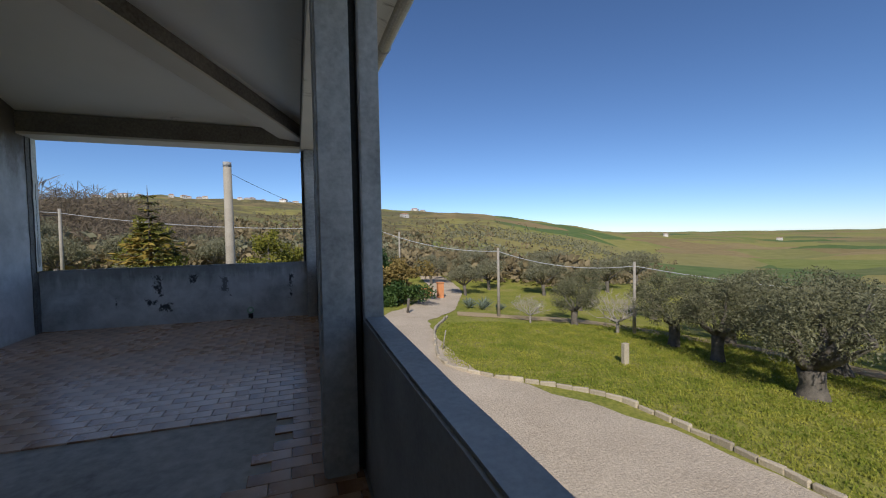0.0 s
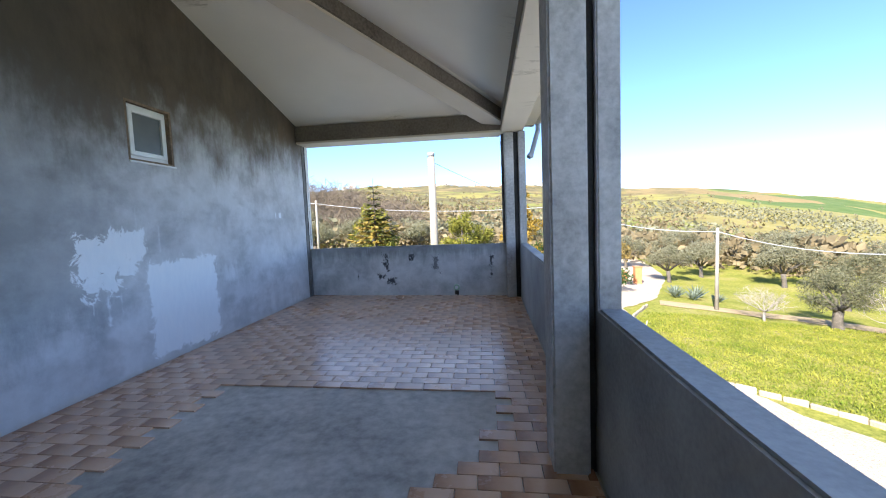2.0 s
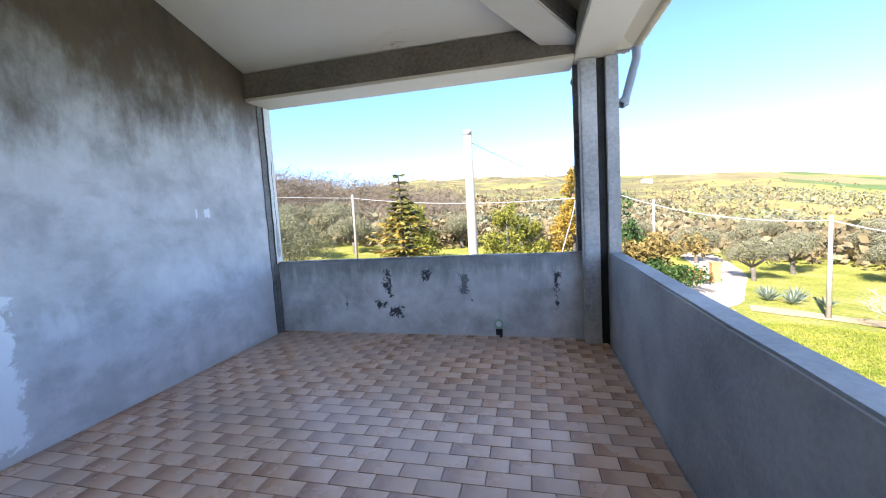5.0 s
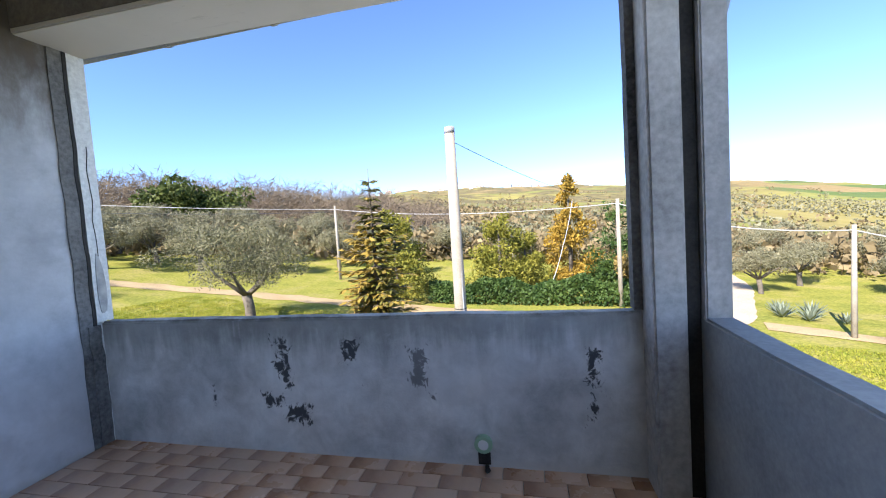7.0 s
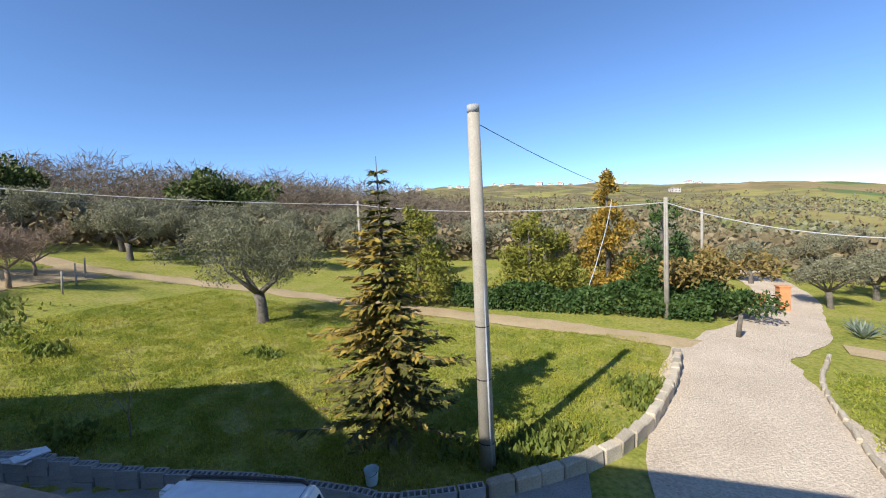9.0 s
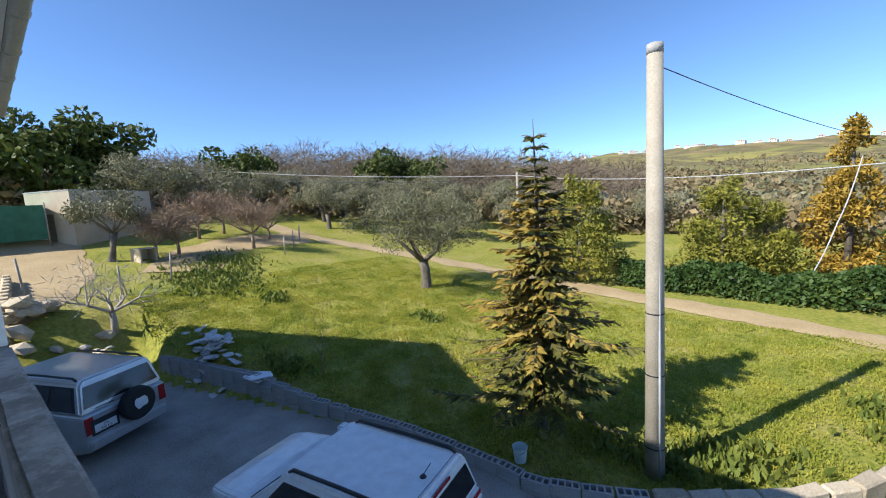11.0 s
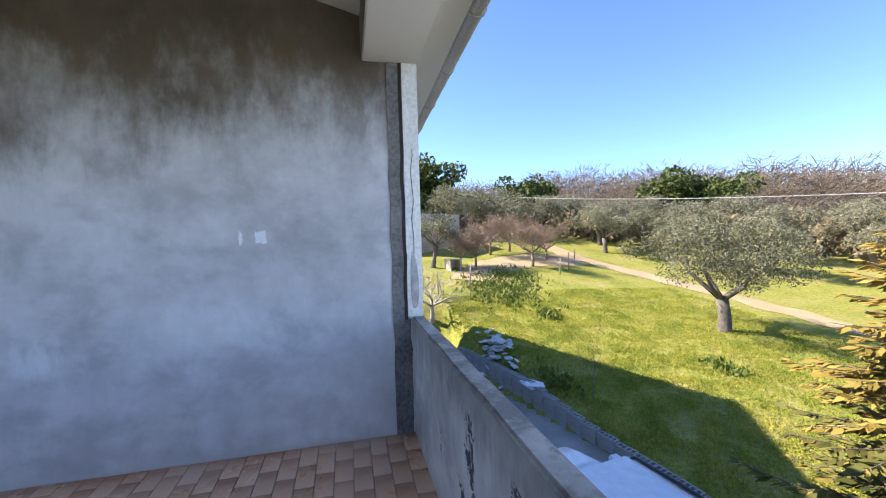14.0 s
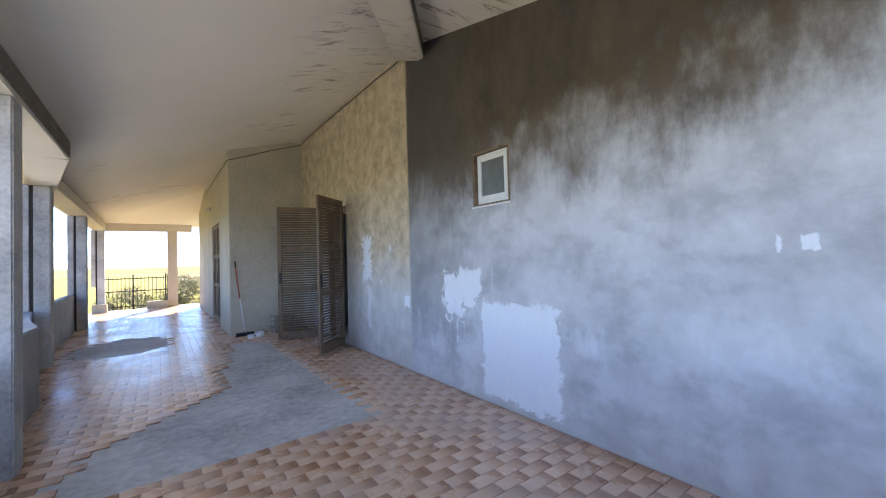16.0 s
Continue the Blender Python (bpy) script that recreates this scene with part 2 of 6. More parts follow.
    base_line = ramp_between(nt, mth(nt, 'ADD', z, mth(nt, 'MULTIPLY', rag, 0.12)), 0.17, 0.12)
    col = mix(nt, mth(nt, 'MULTIPLY', base_line, 0.6), col, (0.5, 0.49, 0.46))
    link(nt, col, p.inputs["Base Color"])
    p.inputs["Roughness"].default_value = 0.62
    p.inputs["Specular IOR Level"].default_value = 0.35
    bump(nt, p, mix(nt, 0.5, mid, fine), 0.3, 0.006)
    return m


def parapet_material():
    """Grey cement render with scraped, darker and paler stains and a lichened top."""
    m, nt, p = tree_of("parapet_render")
    v = coords(nt)
    sep = nt.nodes.new("ShaderNodeSeparateXYZ")
    link(nt, v, sep.inputs[0])
    x, z = sep.outputs[0], sep.outputs[2]
    broad = noise_tex(nt, v, 1.3, 6, 0.65)
    mid = noise_tex(nt, v, 6, 6, 0.7, 0.5)
    fine = noise_tex(nt, v, 60, 4)
    runs = noise_tex(nt, squash(nt, v, 5, 5, 0.6), 2.5, 5)
    col = ramp(nt, mid, [(0.36, (0.36, 0.365, 0.375)), (0.64, (0.66, 0.665, 0.67))])
    col = mix(nt, 0.55, col, ramp(nt, broad, [(0.40, (0.30, 0.305, 0.305)), (0.60, (0.72, 0.72, 0.715))]))
    top = ramp_between(nt, mth(nt, 'ADD', z, mth(nt, 'MULTIPLY', mth(nt, 'SUBTRACT', runs, .5), 0.5)), 0.62, 0.86)
    col = mix(nt, mth(nt, 'MULTIPLY', top, 0.55), col, (0.13, 0.13, 0.125))
    rag = noise_tex(nt, squash(nt, v, 1.4, 1.4, 1), 11, 6, 0.75, 1.2)
    ink = (0.055, 0.057, 0.063)
    for (ca, cb, ha, hb, amp) in ((1.38, .62, .06, .16, .30), (1.30, .38, .09, .05, .28), (1.45, .30, .10, .07, .26), (1.83, .70, .06, .08, .26), (1.90, .50, .012, .09, .12), (2.25, .60, .06, .12, .30), (2.33, .42, .03, .03, .12), (.86, .40, .025, .08, .12), (3.22, .5, .04, .22, .3)):
        col = mix(nt, patch_mask(nt, x, z, rag, ca, cb, ha - .015, hb - .015, amp * 1.15, 0.02), col, ink)
    for (ca, cb, ha, hb, amp, k) in ((1.63, .42, .02, .42, .10, .5), (2.82, .83, .012, .10, .05, .8), (2.87, .82, .012, .10, .05, .8), (2.78, .84, .01, .07, .05, .8), (2.5, .55, .4, .2, .5, .25), (1.05, .86, .012, .08, .05, .7), (1.09, .85, .012, .08, .05, .7)):
        col = mix(nt, mth(nt, 'MULTIPLY', patch_mask(nt, x, z, rag, ca, cb, ha, hb, amp, 0.03), k), col, (0.52, 0.52, 0.53))
    lichen = mth(nt, 'MULTIPLY', ramp_between(nt, noise_tex(nt, v, 16, 5, 0.7), 0.6, 0.68), ramp_between(nt, z, 0.886, 0.899))
    col = mix(nt, mth(nt, 'MULTIPLY', lichen, .7), col, (0.42, 0.41, 0.37))
    grime = mth(nt, 'MULTIPLY', ramp_between(nt, noise_tex(nt, v, 4, 6, 0.75), 0.42, 0.62), ramp_between(nt, z, 0.87, 0.899))
    col = mix(nt, mth(nt, 'MULTIPLY', grime, .7), col, (0.06, 0.058, 0.052))
    foot = ramp_between(nt, mth(nt, 'ADD', z, mth(nt, 'MULTIPLY', rag, .1)), 0.12, 0.07)
    col = mix(nt, mth(nt, 'MULTIPLY', foot, .8), col, (0.56, 0.55, 0.53))
    link(nt, col, p.inputs["Base Color"])
    p.inputs["Roughness"].default_value = 0.75
    bump(nt, p, mix(nt, 0.5, mid, fine), 0.45, 0.008)
    return m


def tile_material():
    """Flame-shaded brown clay tile, darker along one end, with a dull glaze."""
    m, nt, p = tree_of("clay_tile")
    uv = nt.nodes.new("ShaderNodeUVMap").outputs[0]
    sep = nt.nodes.new("ShaderNodeSeparateXYZ")
    link(nt, uv, sep.inputs[0])
    rnd = mth(nt, 'ADD', mth(nt, 'MULTIPLY', sep.outputs[2], 0), nt.nodes.new("ShaderNodeNewGeometry").outputs["Random Per Island"])
    ob = nt.nodes.new("ShaderNodeObjectInfo").outputs["Random"]
    rnd = mth(nt, 'FRACT', mth(nt, 'ADD', mth(nt, 'MULTIPLY', rnd, 3.7), mth(nt, 'MULTIPLY', ob, 5.3)))
    v = coords(nt)
    n = noise_tex(nt, v, 22, 5)
    u = mth(nt, 'ADD', sep.outputs[0], mth(nt, 'MULTIPLY', mth(nt, 'SUBTRACT', n, .5), .35))
    shade = mth(nt, 'ADD', mth(nt, 'SUBTRACT', u, 0.05), mth(nt, 'MULTIPLY', mth(nt, 'SUBTRACT', rnd, 0.5), 0.36))
    col = ramp(nt, shade, [(0.0, (0.34, 0.18, 0.105)), (0.30, (0.53, 0.32, 0.20)), (0.75, (0.66, 0.45, 0.32))])
    dirt = noise_tex(nt, nt.nodes.new("ShaderNodeNewGeometry").outputs["Position"], 1.4, 6, .65)
    col = mix(nt, ramp_between(nt, dirt, .42, .72), col, mix(nt, .45, col, (0.40, 0.36, 0.33)))
    link(nt, col, p.inputs["Base Color"])
    link(nt, ramp(nt, dirt, [(0.3, 0.20), (0.7, 0.36)]), p.inputs["Roughness"])
    p.inputs["Specular IOR Level"].default_value = 0.55
    bump(nt, p, n, 0.08, 0.002)
    return m


def shade_paint(name, dark, light, stain, amount):
    """Painted soffit with damp stains."""
    m, nt, p = tree_of(name)
    v = coords(nt)
    a, b = noise_tex(nt, v, 0.5, 6, .6), noise_tex(nt, squash(nt, v, 1.2, 5, 1), 1.7, 7, .75, 0.8)
    col = ramp(nt, a, [(0.3, dark), (0.7, light)])
    col = mix(nt, mth(nt, 'MULTIPLY', mth(nt, 'MULTIPLY', ramp_between(nt, b, .53, .64), ramp_between(nt, noise_tex(nt, v, .42, 3, .5), .53, .62)), amount), col, stain)
    link(nt, col, p.inputs["Base Color"])
    p.inputs["Roughness"].default_value = 0.85
    bump(nt, p, noise_tex(nt, v, 35, 4), .15, .004)
    return m


def ground_material():
    """Fields, scrub and bare soil over the whole land, by place and noise."""
    m, nt, p = tree_of("land")
    v = nt.nodes.new("ShaderNodeNewGeometry").outputs["Position"]
    sep = nt.nodes.new("ShaderNodeSeparateXYZ")
    link(nt, v, sep.inputs[0])
    ln = nt.nodes.new("ShaderNodeVectorMath")
    ln.operation = 'LENGTH'
    link(nt, squash(nt, v, 1, 1, 0), ln.inputs[0])
    r = ln.outputs["Value"]
    fine = noise_tex(nt, v, 7, 6, .7)
    mid = noise_tex(nt, v, 0.45, 6, .65)
    wide = noise_tex(nt, v, 0.018, 5, .6)
    grass = ramp(nt, mid, [(0.34, (0.16, 0.20, 0.03)), (0.5, (0.31, 0.30, 0.05)), (0.66, (0.42, 0.34, 0.14))])
    grass = mix(nt, .6, grass, ramp(nt, fine, [(0.35, (0.055, 0.085, 0.015)), (0.65, (0.34, 0.31, 0.075))]))
    vo = nt.nodes.new("ShaderNodeTexVoronoi")
    vo.inputs["Scale"].default_value = 0.0062
    wv = nt.nodes.new("ShaderNodeVectorMath")
    wv.operation = 'ADD'
    link(nt, squash(nt, v, 1, 1, 0), wv.inputs[0])
    wn2 = nt.nodes.new("ShaderNodeTexNoise")
    wn2.inputs["Scale"].default_value = .006
    link(nt, v, wn2.inputs["Vector"])
    sc = nt.nodes.new("ShaderNodeVectorMath")
    sc.operation = 'SCALE'
    sc.inputs[3].default_value = 90
    link(nt, wn2.outputs["Color"], sc.inputs[0])
    link(nt, sc.outputs[0], wv.inputs[1])
    link(nt, wv.outputs[0], vo.inputs["Vector"])
    cell = nt.nodes.new("ShaderNodeSeparateColor")
    link(nt, vo.outputs["Color"], cell.inputs[0])
    field = ramp(nt, cell.outputs[0], [(0.0, (0.25, 0.175, 0.075)), (0.22, (0.30, 0.265, 0.07)), (0.45, (0.17, 0.215, 0.04)), (0.65, (0.33, 0.235, 0.11)), (0.80, (0.26, 0.175, 0.085)), (0.93, (0.04, 0.125, 0.025))])
    field = mix(nt, .35, field, ramp(nt, noise_tex(nt, v, .06, 6, .7), [(0.3, (0.13, 0.125, 0.045)), (0.7, (0.36, 0.30, 0.14))]))
    scrub = ramp(nt, noise_tex(nt, v, .16, 6, .75), [(0.35, (0.085, 0.08, 0.035)), (0.6, (0.20, 0.165, 0.085)), (0.75, (0.30, 0.245, 0.13))])
    az = mth(nt, 'ARCTAN2', sep.outputs[0], sep.outputs[1])
    wild = ramp_between(nt, mth(nt, 'ADD', az, mth(nt, 'MULTIPLY', wide, .9)), 1.05, 0.62)
    far = mix(nt, wild, field, mix(nt, ramp_between(nt, wide, .45, .6), scrub, field))
    col = mix(nt, ramp_between(nt, r, 45, 120), grass, far)
    link(nt, col, p.inputs["Base Color"])
    p.inputs["Roughness"].default_value = 0.95
    p.inputs["Specular IOR Level"].default_value = 0.1
    bump(nt, p, fine, .6, .05)
    return m


M = {}
M["wall"] = house_wall_material()
M["parapet"] = parapet_material()
M["tile"] = tile_material()
M["column"] = mottled("column_render", (0.22, 0.215, 0.21), (0.62, 0.615, 0.605), 1.6, 30, .7, .2, grain=.25)
M["white_render"] = mottled("white_render", (0.60, 0.60, 0.58), (0.76, 0.76, 0.74), 1.8, 40, .8)
M["black_joint"] = mottled("black_sealant", (0.012, 0.012, 0.012), (0.045, 0.04, 0.036), 6, 60, .8)
M["stained_joint"] = mottled("stained_joint", (0.035, 0.034, 0.034), (0.24, 0.235, 0.23), 2.2, 40, .85, .4)
M["ceiling"] = shade_paint("ceiling_paint", (0.70, 0.66, 0.58), (0.79, 0.75, 0.67), (0.20, 0.155, 0.10), .75)
M["beam"] = shade_paint("beam_paint", (0.55, 0.50, 0.42), (0.66, 0.61, 0.53), (0.20, 0.16, 0.11), .6)
M["beam_dark"] = mottled("dark_beam_paint", (0.10, 0.085, 0.07), (0.23, 0.20, 0.165), 1.6, 30, .85)
M["concrete"] = mottled("screed", (0.24, 0.24, 0.235), (0.58, 0.57, 0.55), 1.3, 14, .75, .4, grain=.3)
M["yard"] = mottled("yard_concrete", (0.17, 0.155, 0.135), (0.42, 0.385, 0.34), .9, 30, .85, .3)
M["gravel"] = mottled("pale_gravel", (0.40, 0.315, 0.225), (0.62, 0.51, 0.385), .5, 18, .95, .9, depth=.04, grain=.5)
M["dirt"] = mottled("dirt_track", (0.31, 0.225, 0.115), (0.46, 0.35, 0.20), .6, 14, .95, .7, depth=.03)
M["land"] = ground_material()
M["gutter"] = mottled("gutter_metal", (0.42, 0.39, 0.35), (0.60, 0.57, 0.52), 3, 50, .45, .1, .3)
M["drain"] = plain("grey_pvc", (0.42, 0.44, 0.46), .4)
M["roof_tile"] = mottled("roof_clay", (0.28, 0.13, 0.075), (0.45, 0.24, 0.15), 1.2, 25, .9)
M["pole"] = mottled("pole_concrete", (0.28, 0.245, 0.19), (0.42, 0.375, 0.305), 1.5, 40, .85)
M["wood_pole"] = mottled("grey_pole", (0.25, 0.22, 0.18), (0.40, 0.36, 0.30), 2, 30, .9)
M["cable"] = plain("cable_sleeve", (0.42, 0.42, 0.42), .6)
M["cable_dark"] = plain("dark_cable", (0.05, 0.055, 0.07), .6)
M["bark"] = mottled("olive_bark", (0.07, 0.058, 0.046), (0.19, 0.165, 0.135), 5, 30, .95, .8, depth=.03)
M["twig"] = mottled("bare_twig", (0.17, 0.115, 0.075), (0.34, 0.245, 0.17), 4, 30, .9)
M["olive_leaf"] = leafy("olive_leaf", (0.06, 0.065, 0.028), (0.26, 0.245, 0.135), .6, .15)
M["olive_far"] = leafy("olive_far_leaf", (0.13, 0.125, 0.07), (0.30, 0.285, 0.18), .3, .15)
M["spruce_leaf"] = leafy("spruce_needles", (0.045, 0.058, 0.018), (0.20, 0.18, 0.045), .3, .15)
M["spruce_gold"] = leafy("spruce_dry_needles", (0.20, 0.15, 0.03), (0.42, 0.30, 0.07), .3, .2)
M["cypress_leaf"] = leafy("cypress_leaf", (0.09, 0.11, 0.018), (0.32, 0.29, 0.05), .3, .2)
M["cypress_rust"] = leafy("rusty_cypress_leaf", (0.19, 0.13, 0.02), (0.48, 0.31, 0.055), .3, .2)
M["ever_leaf"] = leafy("evergreen_leaf", (0.03, 0.05, 0.012), (0.13, 0.155, 0.035), .4, .15)
M["ivy"] = leafy("ivy_leaf", (0.016, 0.045, 0.010), (0.075, 0.12, 0.025), .6, .12)
M["bush"] = leafy("autumn_bush_leaf", (0.12, 0.10, 0.03), (0.36, 0.25, 0.085), .3, .2)
M["weed"] = leafy("weed_leaf", (0.07, 0.11, 0.02), (0.22, 0.24, 0.05), .4, .2)
M["grass"] = leafy("grass_blade", (0.17, 0.24, 0.025), (0.52, 0.47, 0.09), .3, .45)
M["scrub_leaf"] = leafy("scrub_twigs", (0.14, 0.11, 0.06), (0.33, 0.26, 0.145), .2, .2)
M["bare_wood"] = leafy("bare_wood_twigs", (0.13, 0.105, 0.075), (0.27, 0.21, 0.15), .1, .2)
M["block"] = mottled("hollow_block", (0.28, 0.27, 0.26), (0.42, 0.41, 0.39), 3, 40, .9, .5)
M["stone"] = mottled("kerb_stone", (0.38, 0.31, 0.215), (0.56, 0.48, 0.36), 3, 30, .95, .6, depth=.02, per_piece=.3)
M["shutter"] = mottled("shutter_wood", (0.105, 0.07, 0.045), (0.22, 0.155, 0.105), 5, 50, .65, .3)
M["alu"] = plain("white_aluminium", (0.74, 0.75, 0.75), .4, 0.0)
M["dark_hole"] = plain("unlit_room", (0.04, 0.04, 0.045), .8)


# ---- terrain height ----
RADII = [45, 100, 250, 600, 1200, 2500, 4800]
SLOPES = {-180: (-4, -2, -1, -.6, -.5, -.3, -.1), -110: (0.5, 2.5, 4, 3, 1, 0, -.1), -75: (1.5, 3.5, 4.6, 3.6, 1, 0, -.1),
          -40: (-1.5, 2.2, 4.3, 4.0, 2.5, .5, -.1), -15: (-4.4, -.6, 2.6, 4.3, 5.0, 2, -.1), 0: (-5.2, -2, .9, 3.4, 4.8, 2, -.1),
          12: (-6, -3.2, -.2, 2.5, 3.7, 1, -.1), 28: (-6.8, -4.6, -1.6, 1.6, 2.6, .6, -.1), 38: (-7.2, -5.8, -3.4, 0, .9, 0, -.1),
          46: (-7.4, -6.6, -5.2, -2.4, -.7, -.4, -.15), 60: (-7.6, -7.2, -6.2, -3.6, -1.6, -.7, -.2), 80: (-7.4, -6.6, -5.2, -3, -1.5, -.7, -.2),
          120: (-6, -4, -2, -1, -.5, -.3, -.1), 180: (-4, -2, -1, -.6, -.5, -.3, -.1)}
AZ = sorted(SLOPES)
YARD = -3.7


def soft(v, k=2.0):
    return math.log1p(math.exp(-abs(v) / k)) * k + max(v, 0.0)


KERB_A = [(-12.4, 3.9), (-8.5, 4.8), (-5.9, 5.3), (-3.7, 5.75), (-1.45, 5.85), (-0.1, 5.85), (1.5, 6.5), (3.3, 7.8), (4.6, 9.3), (5.6, 11.3), (6.4, 13.3), (6.95, 15.2)]


def kerb_y(x):
    return float(np.interp(x, [p[0] for p in KERB_A], [p[1] for p in KERB_A]))


def ground_z(x, y):
    r = math.hypot(x, y)
    near = 0.17 * soft(-x - 4.5) * max(0.35, min(1, 1.25 - y / 45)) - 0.085 * soft(x - 8.5)
    if x < 4.5:
        k = min(1, max(0, (y - kerb_y(x) + .15) / .6))
        if x < -13.5:
            k = max(k, min(1, (-13.5 - x) / 2.5))
        near *= k
    near += YARD
    if r < 26:
        return near
    a = math.degrees(math.atan2(x, y))
    cols = [[SLOPES[k][i] for k in AZ] for i in range(len(RADII))]
    tilt = np.interp(math.log(max(r, 45)), [math.log(q) for q in RADII], [float(np.interp(a, AZ, c)) for c in cols])
    far = 1.4 + math.tan(math.radians(tilt)) * max(r, 45)
    k = min(1, max(0, (r - 26) / 24))
    k = k * k * (3 - 2 * k)
    wave = 0.012 * r * noise.noise((x / 90, y / 90, 3.1)) * min(1, max(0, (r - 60) / 120)) * min(1, 900 / r)
    return near * (1 - k) + (far + wave) * k

# ---- land ----
def land():
    bm = bmesh.new()
    rad = [0.0]
    r = 1.2
    while r < 4900:
        rad.append(r)
        r *= 1.07 if r > 40 else 1.045
    n = 240
    rows = [[bm.verts.new((0, 0, YARD - .02))]]
    for r in rad[1:]:
        ring = []
        for k in range(n):
            a = math.tau * k / n
            x, y = r * math.sin(a), r * math.cos(a)
            ring.append(bm.verts.new((x, y, ground_z(x, y) - .02)))
        rows.append(ring)
    for k in range(n):
        bm.faces.new((rows[0][0], rows[1][k], rows[1][(k + 1) % n]))
    for a, b in zip(rows[1:], rows[2:]):
        for k in range(n):
            f = bm.faces.new((a[k], b[k], b[(k + 1) % n], a[(k + 1) % n]))
            f.smooth = True
    return tagged(part("ground", bm, M["land"]), "grassy hillside land falling to a valley", "ground", kind="structure")


land()


def smooth_line(pts, step=0.5):
    """Catmull-Rom through the points."""
    p = [Vector(q) for q in pts]
    p = [p[0] * 2 - p[1]] + p + [p[-1] * 2 - p[-2]]
    out = []
    for a, b, c, d in zip(p, p[1:], p[2:], p[3:]):
        k = max(1, int((c - b).length / step))
        for i in range(k):
            t = i / k
            out.append(0.5 * (2 * b + (c - a) * t + (2 * a - 5 * b + 4 * c - d) * t * t + (3 * b - a - 3 * c + d) * t ** 3))
    out.append(p[-2])
    return out


def ribbon(name, pts, width, material, lift, label, rag=0.25):
    """A strip of road laid on the land, with ragged edges."""
    line = smooth_line([(x, y, 0) for x, y in pts])
    bm = bmesh.new()
    prev = None
    for i, p in enumerate(line):
        d = (line[min(i + 1, len(line) - 1)] - line[max(i - 1, 0)]).normalized()
        s = Vector((d.y, -d.x, 0))
        w = width(i / len(line)) if callable(width) else width
        row = []
        for k in range(7):
            u = k / 6 * 2 - 1
            e = w / 2 + (rag * noise.noise((p.x * .8, p.y * .8, u * 4)) if abs(u) > .9 else 0)
            q = p + s * u * e
            row.append(bm.verts.new((q.x, q.y, ground_z(q.x, q.y) + lift * (1 if abs(u) < .9 else .2))))
        if prev:
            for a, b, c, d2 in zip(prev, prev[1:], row[1:], row):
                bm.faces.new((a, b, c, d2)).smooth = True
        prev = row
    return tagged(part(name, bm, material), label, name, kind="structure")


KERB_B = [(12.2, 16.6), (10.4, 13.6), (9.3, 10.5), (8.7, 8.2), (8.85, 6.9), (9.8, 5.7), (11.6, 4.3), (12.8, 2.9), (13.2, 0.4), (13.3, -2.2), (13.2, -6)]
ribbon("road", [(9.5, -14), (9.0, -6), (8.0, 0), (7.0, 6), (7.6, 11), (9.0, 16), (12.2, 20), (14.6, 24.5), (17.5, 31), (19, 40)], lambda t: float(np.interp(t, [0, .25, .36, .45, .55, 1], [9.6, 9.4, 5.4, 4.3, 3.3, 3.0])), M["gravel"], .035, "pale worn gravel drive between stone kerbs")
ribbon("dirt_track", [(9.2, 16.6), (5.3, 17.9), (1.5, 19.4), (-5, 21), (-12, 20.9), (-17, 20.2), (-21, 19.2), (-26, 17.5), (-33, 17)], 1.75, M["dirt"], .03, "sandy dirt track across the grass", .5)
ribbon("dirt_path", [(13.5, 18), (17, 16.6), (22, 14.3), (26, 8), (27.6, 2.9), (29, -4)], 1.6, M["dirt"], .03, "narrow dirt path beside the olive trees", .4)
ribbon("farm_yard", [(-17, -2.5), (-20, 0.5), (-24, 1.4), (-30, 1.8)], 6.0, M["dirt"], .035, "bare sandy earth before the shed", .5)
ribbon("dug_bed", [(-19.5, 7.0), (-22.7, 9.2), (-24.5, 13), (-25, 17)], 3.4, M["dirt"], .03, "dug earth bed under fruit trees", .5)

# concrete yard under the cars
bm = bmesh.new()
edge = smooth_line([(x, y, 0) for x, y in KERB_A[:8]], 1.0)
low = [bm.verts.new((p.x, -6, YARD + .03)) for p in edge]
mid_ = [bm.verts.new((p.x, 0, YARD + .03)) for p in edge]
up = [bm.verts.new((p.x, p.y - .05, YARD + .03)) for p in edge]
for r0, r1 in ((low, mid_), (mid_, up)):
    for i in range(len(edge) - 1):
        bm.faces.new((r0[i], r0[i + 1], r1[i + 1], r1[i]))
w0 = [bm.verts.new(q) for q in ((-15.5, -6, YARD + .03), (-15.5, 3.2, YARD + .03))]
bm.faces.new((w0[0], low[0], mid_[0], up[0], w0[1]))
tagged(part("yard", bm, M["yard"]), "grey stained concrete yard in shade", "yard", kind="structure")

# ---- veranda: floor, walls, parapets, columns, beams, ceiling ----
FLOOR_Y0, X_PAR, X_OUT = -18.0, 3.70, 3.83
TILT = pose(3.5, 0, 0, 0, math.degrees(math.atan(0.017)), 0)
floor = tagged(new("floor"), "grey screed veranda floor with brown clay tiles", "floor", kind="structure")
floor.matrix_world = TILT
bm = bmesh.new()
edge = [(-3.5, .10), (X_OUT - 3.5, .10), (X_OUT - 3.5, -6.6), (X_OUT - 3.0, -8.9), (X_OUT - 2.85, FLOOR_Y0), (-3.5, FLOOR_Y0)]
loft(bm, [[(x, y, z) for x, y in edge] for z in (-.30, -.013)])
slab = part("slab", bm, M["concrete"], floor, "bare grey screed where tiles are lifted")

